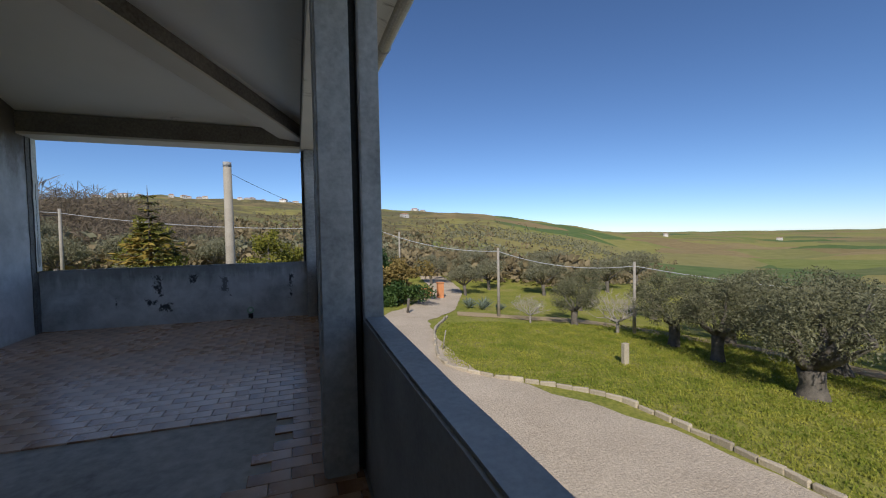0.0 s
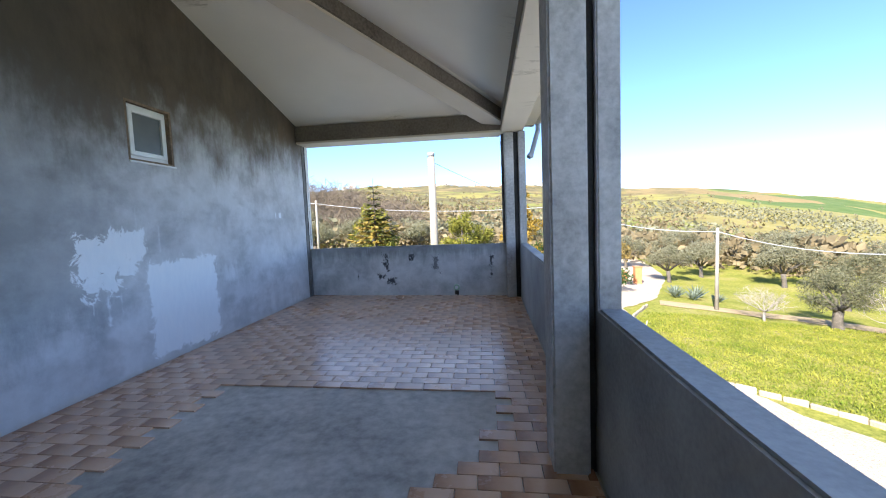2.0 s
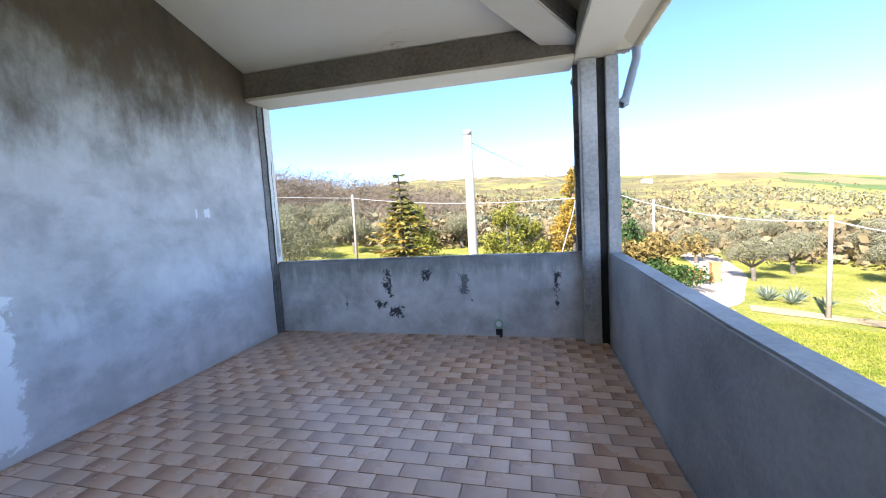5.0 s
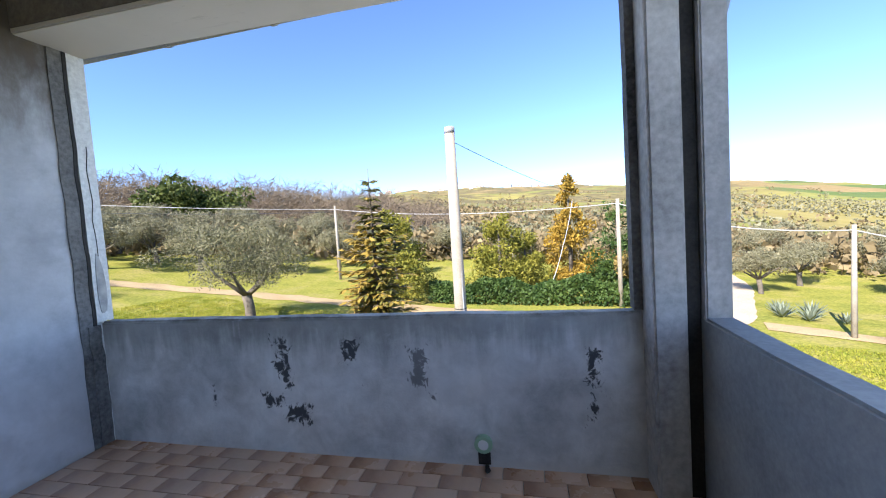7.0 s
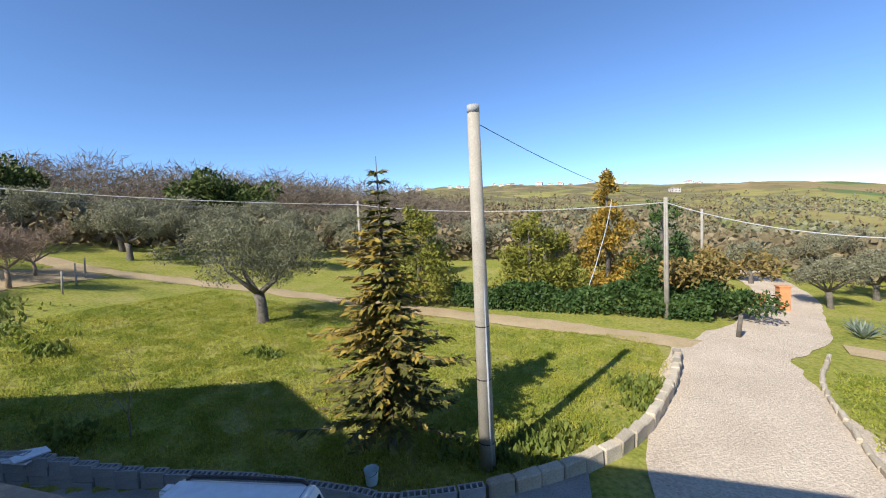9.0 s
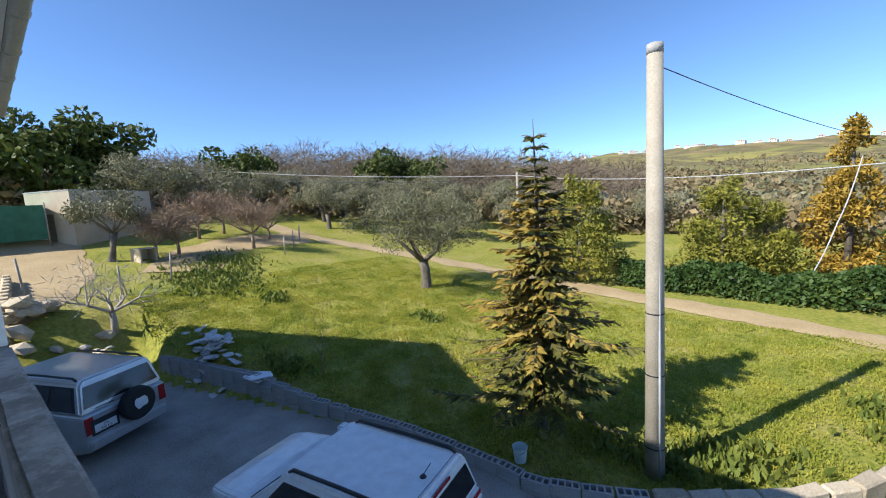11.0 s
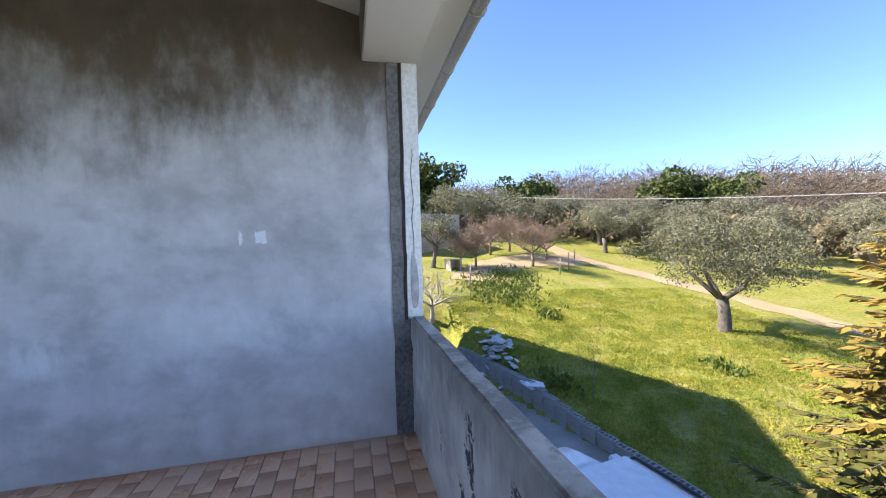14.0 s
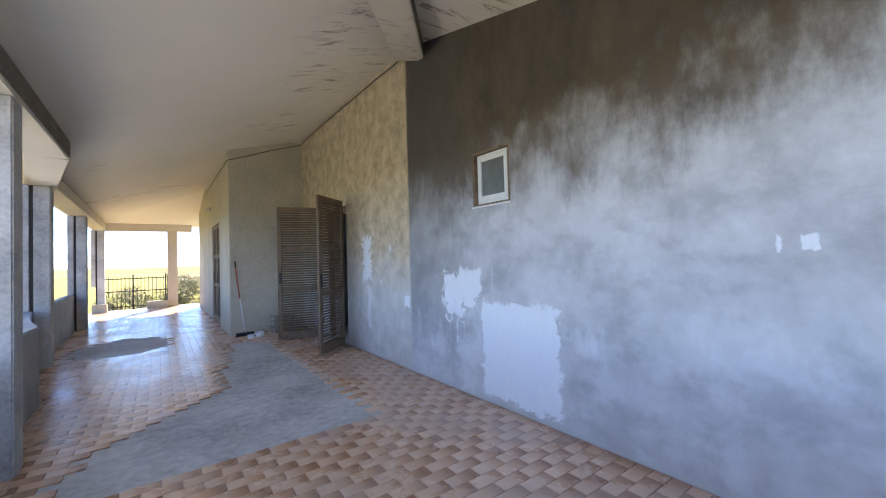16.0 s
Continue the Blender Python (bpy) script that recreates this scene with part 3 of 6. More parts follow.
wall = part("wall_house", boxes((-.3, 0, -3.5, .01, -.35, 1.97), (-.3, 0, -2.975, .01, 1.97, 2.515), (-.3, 0, -6.85, -3.5, -.35, 2.515), (-.3, 0, -7.85, -6.85, 2.42, 2.515),
                                (-.3, 0, -9.4, -7.85, -.35, 2.515)), M["wall"])
# upper part follows the ceiling slopes
bm = bmesh.new()
prof = [(.01, 2.515), (-9.4, 2.515), (-9.4, 4.2), (-4.73, 4.2), (.01, 2.93)]
f0 = [bm.verts.new((0, y, z)) for y, z in prof]
f1 = [bm.verts.new((-.3, y, z)) for y, z in prof]
bm.faces.new(f0)
bm.faces.new(f1[::-1])
for i in range(5):
    bm.faces.new((f0[i], f1[i], f1[(i + 1) % 5], f0[(i + 1) % 5]))
part("gable", bm, M["wall"], wall)
tagged(wall, "grey rendered house wall, sooty above, with white paint patches", "wall", kind="structure")
M["wall_end"] = mottled("ochre_grey_render", (0.36, 0.33, 0.27), (0.55, 0.50, 0.40), 1.1, 40, .75)
tagged(part("wall_jut", boxes((-.3, 1.45, -9.7, -9.37, -.35, 4.1)), M["wall_end"]), "grey-ochre rendered return wall", "wall", kind="structure")
tagged(part("wall_far", boxes((1.15, 1.45, -10.95, -9.7, -.35, 3.75), (1.15, 1.45, -12.5, -10.95, 2.46, 3.75), (1.15, 1.45, -16.6, -12.5, -.35, 3.75), (-4, 1.15, -16.6, -16.3, -.35, 3.75)), M["wall_end"]), "warm grey rendered veranda wall", "wall", kind="structure")
# house body behind and below the veranda
ob = part("wall_outer", boxes((-4.0, -.055, .012, .12, YARD - .2, 2.9), (-4.0, -3.7, -17, -.14, YARD - 1, 2.9), (-.054, 3.83, -.14, .10, YARD - .2, -.31), (3.53, 3.83, -18, -.14, YARD - .2, -.31), (-3.7, 3.53, -18, -17.7, YARD - .2, -.31)), M["white_render"])
tagged(ob, "pale rendered outside walls of the house", "wall", kind="structure")
bm = boxes((-16.0, -4.01, -14, -1.6, YARD - 1, 3.6))
loft(bm, [[(-16.0, y, 3.61), (-4.01, y, 3.61), (-11.6, y, 7.2)] for y in (-1.6, -14)])
tagged(part("wall_wing", bm, M["white_render"]), "plain pale rear wing of the house", "wall", kind="structure")
ob = part("wall_inner", boxes((-3.7, -.31, -9.4, -9.3, -.02, 2.6), (-3.7, -.31, -4.0, -3.9, -.02, 2.6), (-3.7, -.31, -9.3, -4.0, -.12, -.02), (-3.7, -.31, -9.3, -.15, 2.62, 2.7)), M["white_render"])
tagged(ob, "plain walls of the room behind the door", "wall", kind="structure")


def skew(y):
    """The eaves side leans in by a hand, then swings out beyond the second bay."""
    return float(np.interp(y, [-18.0, -13.4, -8.9, -7.3, -6.6, -4.75, -.15], [.60, .54, .45, .18, -.03, -.03, 0.0]))


def parapet(name, x0, x1, y0, y1, label):
    bm = boxes((x0, x1, y0, y1, -.05, .9))
    bmesh.ops.subdivide_edges(bm, edges=[e for e in bm.edges if e.calc_length() > 1.2], cuts=40)
    for v in bm.verts:
        if v.co.z > .5:
            v.co += Vector((noise.noise(v.co * 1.7) * .006, noise.noise(v.co * 1.9 + Vector((4, 0, 0))) * .006, noise.noise(v.co * 2.3) * .009))
        if y1 - y0 > 3:
            if v.co.z > .5:
                v.co.z += float(np.interp(v.co.y, [-6.5, -4.75, 0], [-.055, -.045, 0]))
            v.co.x += skew(v.co.y)
    bevel(bm, .012, 2)
    return tagged(part(name, bm, M["parapet"]), label, "parapet", kind="structure")


M["parapet_side"] = mottled("side_parapet_render", (0.17, 0.178, 0.185), (0.44, 0.45, 0.455), 1.1, 45, .7, .2, grain=.15)
parapet("parapet_end", 0.003, 3.695, 0.036, .128, "grey cement parapet with dark scrawls and lichened top")
ob = parapet("parapet_side", X_PAR, X_OUT, -15.0, 0.125, "long grey cement parapet with scuffed render")
ob.data.materials[0] = M["parapet_side"]


def column(y0, y1, top, z_out=.9):
    c = thing("column", "grey rendered concrete column with dark joint", "column", group="veranda columns", kind="structure")
    c.location.x = skew(y0)
    corner = y0 > -1
    xj = 3.625 if corner else 3.66
    bm = boxes((3.475, xj, y0, y1, -.05, top))
    part("shaft", bevel(bm, .012, 2), M["column"], c)
    part("joint", boxes((xj + .002, X_PAR - .002, y0 + .05, y1 - .02, -.05, top)), M["black_joint"], c, "blackened joint strip")
    if corner:
        bm = boxes((3.432, 3.474, .02, .10, .91, top))
        bmesh.ops.subdivide_edges(bm, edges=[e for e in bm.edges if e.calc_length() > 1], cuts=24)
        for v in bm.verts:
            v.co.x += noise.noise(Vector((3, 1, v.co.z)) * 5) * .006
        part("edge_strip", bm, M["stained_joint"], c, "grey stained strip along the opening")
    bm = boxes((X_PAR + .004, X_OUT - .012, y0 + .01, y1 - .01, z_out - .07, top))
    part("pier", bevel(bm, .008, 2), M["column"], c, "outer grey pier on the parapet")
    return c


for y0 in (-.14, -4.75, -8.95, -13.4):
    column(y0, y0 + .25, 2.72)
column(-17.95, -17.7, 2.72)
ob = thing("column", "ochre rendered end column", "column", group="veranda columns", kind="structure")
part("shaft", bevel(boxes((2.05, 2.35, -17.95, -17.65, -.05, 2.72)), .012, 2), M["wall_end"], ob)


def jamb():
    """The rendered reveal at the end of the house wall, cracked, with a black strip down its inner edge."""
    j = thing("wall_jamb", "white rendered jamb with cracked plaster and black strip", "jamb", kind="structure")
    part("reveal", boxes((-.05, .012, .012, .122, .90, 2.70)), M["white_render"], j)
    for name, dims, mat_, label in (("strip", (-.02, .010, -.095, -.013, .03, 2.70), "stained_joint", "grey stained joint strip"), ("sealant", (-.02, .014, -.0125, .010, .03, 2.70), "black_joint", "black crumbling sealant")):
        bm = boxes(dims)
        bmesh.ops.subdivide_edges(bm, edges=[e for e in bm.edges if e.calc_length() > 1], cuts=40)
        for v in bm.verts:
            v.co += Vector((noise.noise(v.co * 6) * .005, noise.noise(Vector((0, 2, v.co.z)) * 5) * .010, 0))
        part(name, bm, M[mat_], j, label)
    bm = boxes((-.01, .018, -.05, .03, .03, .88))
    bmesh.ops.subdivide_edges(bm, edges=[e for e in bm.edges if e.calc_length() > .5], cuts=30)
    for v in bm.verts:
        v.co += Vector((noise.noise(v.co * 9) * .006, noise.noise(Vector((5, 2, v.co.z)) * 7) * .022, 0))
    part("damp_streak", bm, M["stained_joint"], j, "blackened damp corner below the parapet top")
    bm = bmesh.new()
    pts = [(.0135, .065 + .022 * noise.noise((z * 6, 1, 1)), z) for z in np.linspace(1.35, 2.1, 16)]
    tube(bm, pts, .0025, 4)
    part("crack", bm, M["black_joint"], j)
    bm = bmesh.new()
    ring = [(.0, .02 + .045 * (1 + .4 * noise.noise((k, 3, 2))) * (1 if math.cos(k) > 0 else .3) * math.cos(k) + .03, 1.15 + .2 * math.sin(k) * (1 + .2 * noise.noise((k, 8, 2)))) for k in np.linspace(0, math.tau, 22)[:-1]]
    loft(bm, [[(.010, y, z) for _, y, z in ring], [(.016, y, z) for _, y, z in ring]])
    part("bare_patch", bm, M["concrete"], j, "patch of bare cement where plaster fell")


jamb()


def ceil_z(x, y):
    return min(4.17 - .3189 * x, 2.94 - .26 * y, 2.94 + .26 * (y + 17.6))


def slope_sheet(name, polys, thick, material, label, cat, kind="structure", lift=0.0):
    bm = bmesh.new()
    for poly in polys:
        lo = [bm.verts.new((x, y, z + lift)) for x, y, z in poly]
        hi = [bm.verts.new((x, y, z + lift + thick)) for x, y, z in poly]
        bm.faces.new(lo[::-1])
        bm.faces.new(hi)
        for i in range(len(poly)):
            j = (i + 1) % len(poly)
            bm.faces.new((lo[i], lo[j], hi[j], hi[i]))
    return tagged(part(name, bm, material), label, cat, kind=kind)


EX, EY = 4.02, .20
za, zb = (lambda x: 4.17 - .3189 * x), (lambda y: 2.94 - .26 * y)
hipx = lambda y: (4.17 - 2.94 + .26 * y) / .3189
cx, cy = EX, EY
top_y = -4.73
P_side = [(EX, cy, za(EX)), (0, top_y, za(0)), (0, -12.9, za(0)), (EX + .62, -17.9, za(EX)), (EX + .45, -8.9, za(EX)), (EX, -6.6, za(EX))]
P_over = [(EX, EY, zb(EY)), (EX, .28, 2.895), (-5.1, .58, 2.895), (-5.1, EY, zb(EY))]
P_end = [(EX, EY, zb(EY)), (-5.1, EY, zb(EY)), (-5.1, top_y, zb(top_y)), (0, top_y, zb(top_y))]
P_far = [(EX + .62, -17.9, za(EX)), (0, -12.9, za(0)), (-4.2, -12.9, za(0)), (-4.2, -17.9, za(EX))]
P_in = [(0, top_y, za(0)), (-4.2, top_y, za(0)), (-4.2, -12.9, za(0)), (0, -12.9, za(0))]
slope_sheet("ceiling", [P_side, P_end, P_over, P_far, P_in], .12, M["ceiling"], "cream painted sloping veranda ceiling with damp stains", "ceiling")
slope_sheet("roof", [P_side, P_end, P_over, P_far, P_in], .12, M["roof_tile"], "clay tiled hip roof over the veranda", "roof", lift=.14)


def beam_between(name, a, b, w, h, material, label):
    """A straight beam whose underside runs from a to b."""
    a, b = Vector(a), Vector(b)
    d = (b - a).normalized()
    s = d.cross(Vector((0, 0, 1))).normalized() * w / 2
    upv = Vector((0, 0, h))
    bm = bmesh.new()
    loft(bm, [[p - s, p + s, p + s + upv, p - s + upv] for p in (a, b)])
    bevel(bm, .01, 2)
    return tagged(part(name, bm, material), label, "beam", kind="structure")


def eave_beam(name, dims, label):
    x0, x1, y0, y1, z0, z1 = dims
    ob = part(name, bevel(boxes(dims), .008, 2), M["beam"])
    return tagged(ob, label, "beam", kind="structure")


eave_beam("beam_end", (-.05, 3.425, -.26, .13, 2.70, 2.99), "cream concrete beam over the end opening")
eave_beam("beam_side", (3.43, 3.79, -6.6, .13, 2.722, 2.93), "cream concrete beam along the eaves")
beam_between("beam_side", (3.61, -6.6, 2.722), (3.61 + skew(-8.9), -8.9, 2.722), .36, .21, M["beam"], "cream concrete beam along the far eaves")
beam_between("beam_side", (3.61 + skew(-8.9), -8.9, 2.722), (3.61 + skew(-17.9), -17.9, 2.722), .36, .21, M["beam"], "cream concrete beam along the far eaves")
# thin dark sheets over the beams' inner faces; undersides stay cream
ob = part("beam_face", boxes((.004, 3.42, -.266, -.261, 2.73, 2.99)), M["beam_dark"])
tagged(ob, "dark inner face of the end beam", "beam", kind="structure")
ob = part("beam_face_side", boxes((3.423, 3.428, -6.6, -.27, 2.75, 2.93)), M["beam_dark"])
tagged(ob, "dark inner face of the eaves beam", "beam", kind="structure")
beam_between("beam_hip_soffit", (3.51, -.03, 2.752), (0.07, -4.53, 3.902), .346, .03, M["beam"], "cream soffit of the hip beam")
beam_between("beam_hip", (3.51, -.03, 2.783), (0.07, -4.53, 3.933), .35, .18, M["beam_dark"], "dark diagonal hip beam under the ceiling")
eave_beam("beam_far", (1.6, 4.35, -17.95, -17.65, 2.70, 3.0), "cream beam over the far opening")


def gutter(name, pts, inward, r=.065):
    g = thing(name, "weathered half-round metal gutter under the eaves", "gutter", kind="")
    a, b = Vector(pts[0]), Vector(pts[1])
    d = (b - a).normalized()
    s = Vector(inward)
    bm = bmesh.new()
    prof = [(math.cos(t), math.sin(t)) for t in np.linspace(math.pi, math.tau, 11)]
    ring = lambda p: [p + s * c * r + Vector((0, 0, z * r)) for c, z in prof] + [p + s * c * (r - .004) + Vector((0, 0, z * (r - .004))) for c, z in prof[::-1]]
    loft(bm, [ring(a), ring(b)], smooth=False)
    part("trough", bm, M["gutter"], g)
    n = int((b - a).length / .9)
    for i in range(n + 1):
        p = a + d * (.05 + ((b - a).length - .1) * i / n)
        bm = bmesh.new()
        ro = r + .008
        rr = lambda q: [q + s * c * ro + Vector((0, 0, z * ro)) for c, z in prof] + [q + s * c * (ro - .009) + Vector((0, 0, z * (ro - .009))) for c, z in prof[::-1]]
        loft(bm, [rr(p - d * .014), rr(p + d * .014)])
        part("bracket", bm, M["gutter"], g)
    return g


gutter("gutter", ((EX + .07, -6.4, za(EX) + .06), (EX + .07, .42, za(EX) + .09)), (-1, 0, 0))
gutter("gutter", ((EX, .34, 2.945), (-5.1, .64, 2.935)), (0, -1, 0))


def downpipe(pts, r=.042):
    d = thing("downpipe", "short grey plastic downpipe, open at its end", "pipe")
    bm = bmesh.new()
    line = smooth_line(pts, .05)
    tube(bm, line, r, 12, caps=False)
    part("pipe", bm, M["drain"], d)
    bm = bmesh.new()
    e, b = Vector(line[-1]), Vector(line[-3])
    q = (e - b).normalized()
    tube(bm, [e - q * .06, e + q * .006], r + .006, 12, caps=False)
    tube(bm, [e + q * .006, e - q * .06], r - .002, 12, caps=False)
    part("socket", bm, M["drain"], d)


downpipe([(EX + .07, .36, 2.93), (EX + .07, .36, 2.82), (EX + .04, .35, 2.72), (EX - .05, .30, 2.42), (EX - .06, .28, 2.37), (EX - .10, .27, 2.355)])
downpipe([(3.55, .36, 2.89), (3.55, .35, 2.80), (3.52, .26, 2.70), (3.47, .17, 2.60)])


# ---- veranda things ----
def small_window():
    w = thing("window_1", "small white aluminium window with frosted grey pane", "window", kind="structure")
    y0, y1, z0, z1, x = -3.47, -3.0, 2.0, 2.49, -.045
    part("lining", boxes((-.28, -.002, -3.50, -3.475, 1.971, 2.514), (-.28, -.002, -3.0, -2.976, 1.971, 2.514), (-.28, -.002, -3.475, -3.0, 1.971, 1.992), (-.28, -.002, -3.475, -3.0, 2.492, 2.514)), M["rust_lining"], w, "rusty brown lining of the reveal")
    part("window_frame", bevel(boxes((x - .05, x, y0, y0 + .035, z0, z1), (x - .05, x, y1 - .035, y1, z0, z1), (x - .05, x, y0 + .035, y1 - .035, z0, z0 + .035), (x - .05, x, y0 + .035, y1 - .035, z1 - .035, z1)), .003), M["alu"], w)
    a, b, c, d, xs = y0 + .03, y1 - .03, z0 + .03, z1 - .03, x + .018
    part("sash", bevel(boxes((xs - .04, xs, a, a + .042, c, d), (xs - .04, xs, b - .042, b, c, d), (xs - .04, xs, a + .042, b - .042, c, c + .042), (xs - .04, xs, a + .042, b - .042, d - .042, d)), .004), M["alu"], w)
    part("pane", boxes((xs - .025, xs - .018, a + .04, b - .04, c + .04, d - .04)), M["frosted"], w, "frosted grey glass")
    part("window_sill", bevel(boxes((-.10, .018, -3.50, -2.97, 1.955, 1.972)), .003), M["alu"], w)


M["rust_lining"] = mottled("rusty_lining", (0.09, 0.06, 0.04), (0.28, 0.21, 0.15), 9, 50, .85)
M["frosted"] = plain("frosted_glass", (0.13, 0.145, 0.145), .22, 0.0, .6)
small_window()


def shutter_leaf(w, h, parent=None):
    """A louvred timber leaf, hinge at the origin, opening along +x."""
    leaf = new("shutter_leaf")
    if parent is not None:
        leaf.parent = parent
    t = .04
    for x0 in (0, w - .075):
        part("stile", bevel(boxes((x0, x0 + .075, -t / 2, t / 2, 0, h)), .004), M["shutter"], leaf)
    zs = (0, h * .36, h * .66, h - .09)
    hs = (.14, .09, .09, .09)
    for z, k in zip(zs, hs):
        part("rail", bevel(boxes((.0752, w - .0752, -t / 2 + .003, t / 2 - .003, z, z + k)), .004), M["shutter"], leaf)
    bm = boxes((.0752, w - .0752, -.02, .02, -.004, .004))
    for v in bm.verts:
        v.co = Matrix.Rotation(radians(38), 3, 'X') @ v.co
    me = mesh_of("slat", bm, M["shutter"])
    for (a, ka), b in zip(zip(zs, hs), zs[1:]):
        n = int((b - a - ka) / .042)
        for i in range(n):
            s = new("slat", me)
            s.parent = leaf
            s.location = (0, 0, a + ka + (b - a - ka) * (i + .5) / n)
    bm = boxes((w - .06, w - .02, t / 2, t / 2 + .012, h * .42, h * .5))
    part("latch", bevel(bm, .003), M["iron"], leaf, "dark iron latch")
    for z in (.25, h - .35):
        bm = bmesh.new()
        tube(bm, [(-.008, 0, z), (-.008, 0, z + .1)], .009, 8)
        part("hinge", bm, M["iron"], leaf)
    return leaf


M["iron"] = plain("dark_iron", (0.03, 0.03, 0.032), .5, .6)


def tag_shutter(leaf, label):
    return tagged(leaf, label, "shutter", group="louvred shutters")


a = tag_shutter(shutter_leaf(.78, 2.42), "weathered brown louvred timber shutter, swung open")
a.matrix_world = pose(.10, -7.82, .065, 0, 0, -17)
b = copy_thing(a, pose(.07, -6.87, .065, 0, 0, 41))
b["label"] = "weathered brown louvred timber shutter standing ajar by the door"
c = tag_shutter(shutter_leaf(.76, 2.42), "closed brown louvred timber shutter")
c.matrix_world = pose(1.40, -10.97, .035, 0, 0, -90)
d = copy_thing(c, pose(1.40, -11.735, .035, 0, 0, -90))
door = thing("door_1", "dark timber door frame around an open doorway", "door", kind="structure")
part("frame", bevel(boxes((-.12, -.04, -7.848, -7.77, -.0, 2.415), (-.12, -.04, -6.93, -6.852, -.0, 2.415), (-.12, -.04, -7.77, -6.93, 2.33, 2.415)), .004), M["shutter"], door)
part("threshold", boxes((-.3, .0, -7.848, -6.852, -.02, .055)), M["concrete"], door)


def gate():
    g = thing("balcony_railing", "black wrought iron railing with a double gate", "railing")
    x0, x1, y = 2.36, 4.30, -17.8
    for z in (.10, .62, 1.05):
        part("rail", boxes((x0, x1, y - .012, y + .012, z, z + .03)), M["iron"], g)
    me = mesh_of("bar", boxes((-.008, .008, -.008, .008, .02, 1.16)), M["iron"])
    n = 18
    for i in range(n + 1):
        o = new("bar", me)
        o.parent = g
        o.location = (x0 + (x1 - x0) * i / n, y, 0)
    for x in (x0 + .05, (x0 + x1) / 2, x1 - .1):
        part("post", bevel(boxes((x - .02, x + .02, y - .025, y + .025, 0, 1.2)), .003), M["iron"], g)


gate()
for x0, x1 in ((2.355, 2.95), (4.0, 4.38)):
    ob = part("end_kerb", bevel(boxes((x0, x1, -17.7, -17.45, -.02, .26)), .01), M["wall_end"])
    tagged(ob, "low ochre rendered plinth beside the railing", "plinth", kind="structure")


def broom():
    b = thing("broom", "red-handled sweeping broom leaning against the wall", "broom", pose(1.22, -9.13, .02))
    bm = bmesh.new()
    tube(bm, [(0, 0, .05), (.07, -.16, .75)], .011, 8)
    part("handle_lower", bm, M["alu"], b, "pale lower handle")
    bm = bmesh.new()
    tube(bm, [(.07, -.16, .75), (.13, -.215, 1.38)], .011, 8)
    part("handle", bm, M["red"], b, "red handle")
    bm = bmesh.new()
    tube(bm, [(.13, -.215, 1.38), (.14, -.225, 1.5)], .014, 8)
    part("grip", bm, M["iron"], b)
    part("head", bevel(boxes((-.17, .17, -.03, .03, .04, .085)), .008), M["iron"], b)
    bm = bmesh.new()
    for i in range(26):
        for j in range(3):
            x = -.16 + .32 * i / 25
            tube(bm, [(x, -.02 + .02 * j, .04), (x * 1.08, (-.02 + .02 * j) * 1.5, -.03)], .004, 4)
    part("bristles", bm, M["iron"], b)


M["red"] = plain("red_plastic", (0.42, 0.05, 0.04), .4)
broom()


def paint_tin(x, y, r, h, tip=False):
    t = thing("paint_tin", "opened white paint tin on the floor", "tin", pose(x, y, .025))
    bm = bmesh.new()
    tube(bm, [(0, 0, 0), (0, 0, h)], r, 20, caps=False)
    tube(bm, [(0, 0, h), (0, 0, .01)], r - .004, 20, caps=False)
    tube(bm, [(0, 0, .0), (0, 0, .012)], r - .003, 20)
    part("body", bm, M["alu"], t)
    bm = bmesh.new()
    tube(bm, [(0, 0, h - .006), (0, 0, h + .004)], r + .004, 20, caps=False)
    part("rim", bm, M["drain"], t)
    bm = bmesh.new()
    tube(bm, [(r * math.cos(a), .0, h + .05 * math.sin(a) * 1.5 + .002) for a in np.linspace(0, math.pi, 10)], .002, 5)
    part("handle", bm, M["iron"], t)


paint_tin(1.02, -8.86, .09, .10)
paint_tin(1.17, -8.78, .075, .07)


def crate():
    c = thing("crate", "worn plastic crate standing behind the shutter", "crate", pose(.55, -9.05, .05, 0, 0, 8))
    w, d, h = .42, .28, .34
    part("base", boxes((-w / 2, w / 2, -d / 2, d / 2, 0, .02)), M["wood_pole"], c)
    for z in (.05, .15, .25):
        for (x0, x1, y0, y1) in ((-w / 2, w / 2, d / 2 - .012, d / 2), (-w / 2, w / 2, -d / 2, -d / 2 + .012), (w / 2 - .012, w / 2, -d / 2 + .013, d / 2 - .013), (-w / 2, -w / 2 + .012, -d / 2 + .013, d / 2 - .013)):
            part("slat", boxes((x0, x1, y0, y1, z, z + .075)), M["wood_pole"], c)
    for sx in (-1, 1):
        for sy in (-1, 1):
            part("post", boxes((sx * (w / 2 - .03) - .014, sx * (w / 2 - .03) + .014, sy * (d / 2 - .028) - .014, sy * (d / 2 - .028) + .014, .02, h)), M["wood_pole"], c)


crate()


def wall_light():
    l = thing("wall_lamp", "small cream wall lamp high on the render", "lamp")
    part("base", bevel(boxes((1.451, 1.48, -13.0, -12.72, 2.93, 3.03)), .008), M["beam"], l)
    part("shade", bevel(boxes((1.48, 1.57, -12.98, -12.74, 2.94, 3.0)), .02, 2), M["alu"], l)


wall_light()


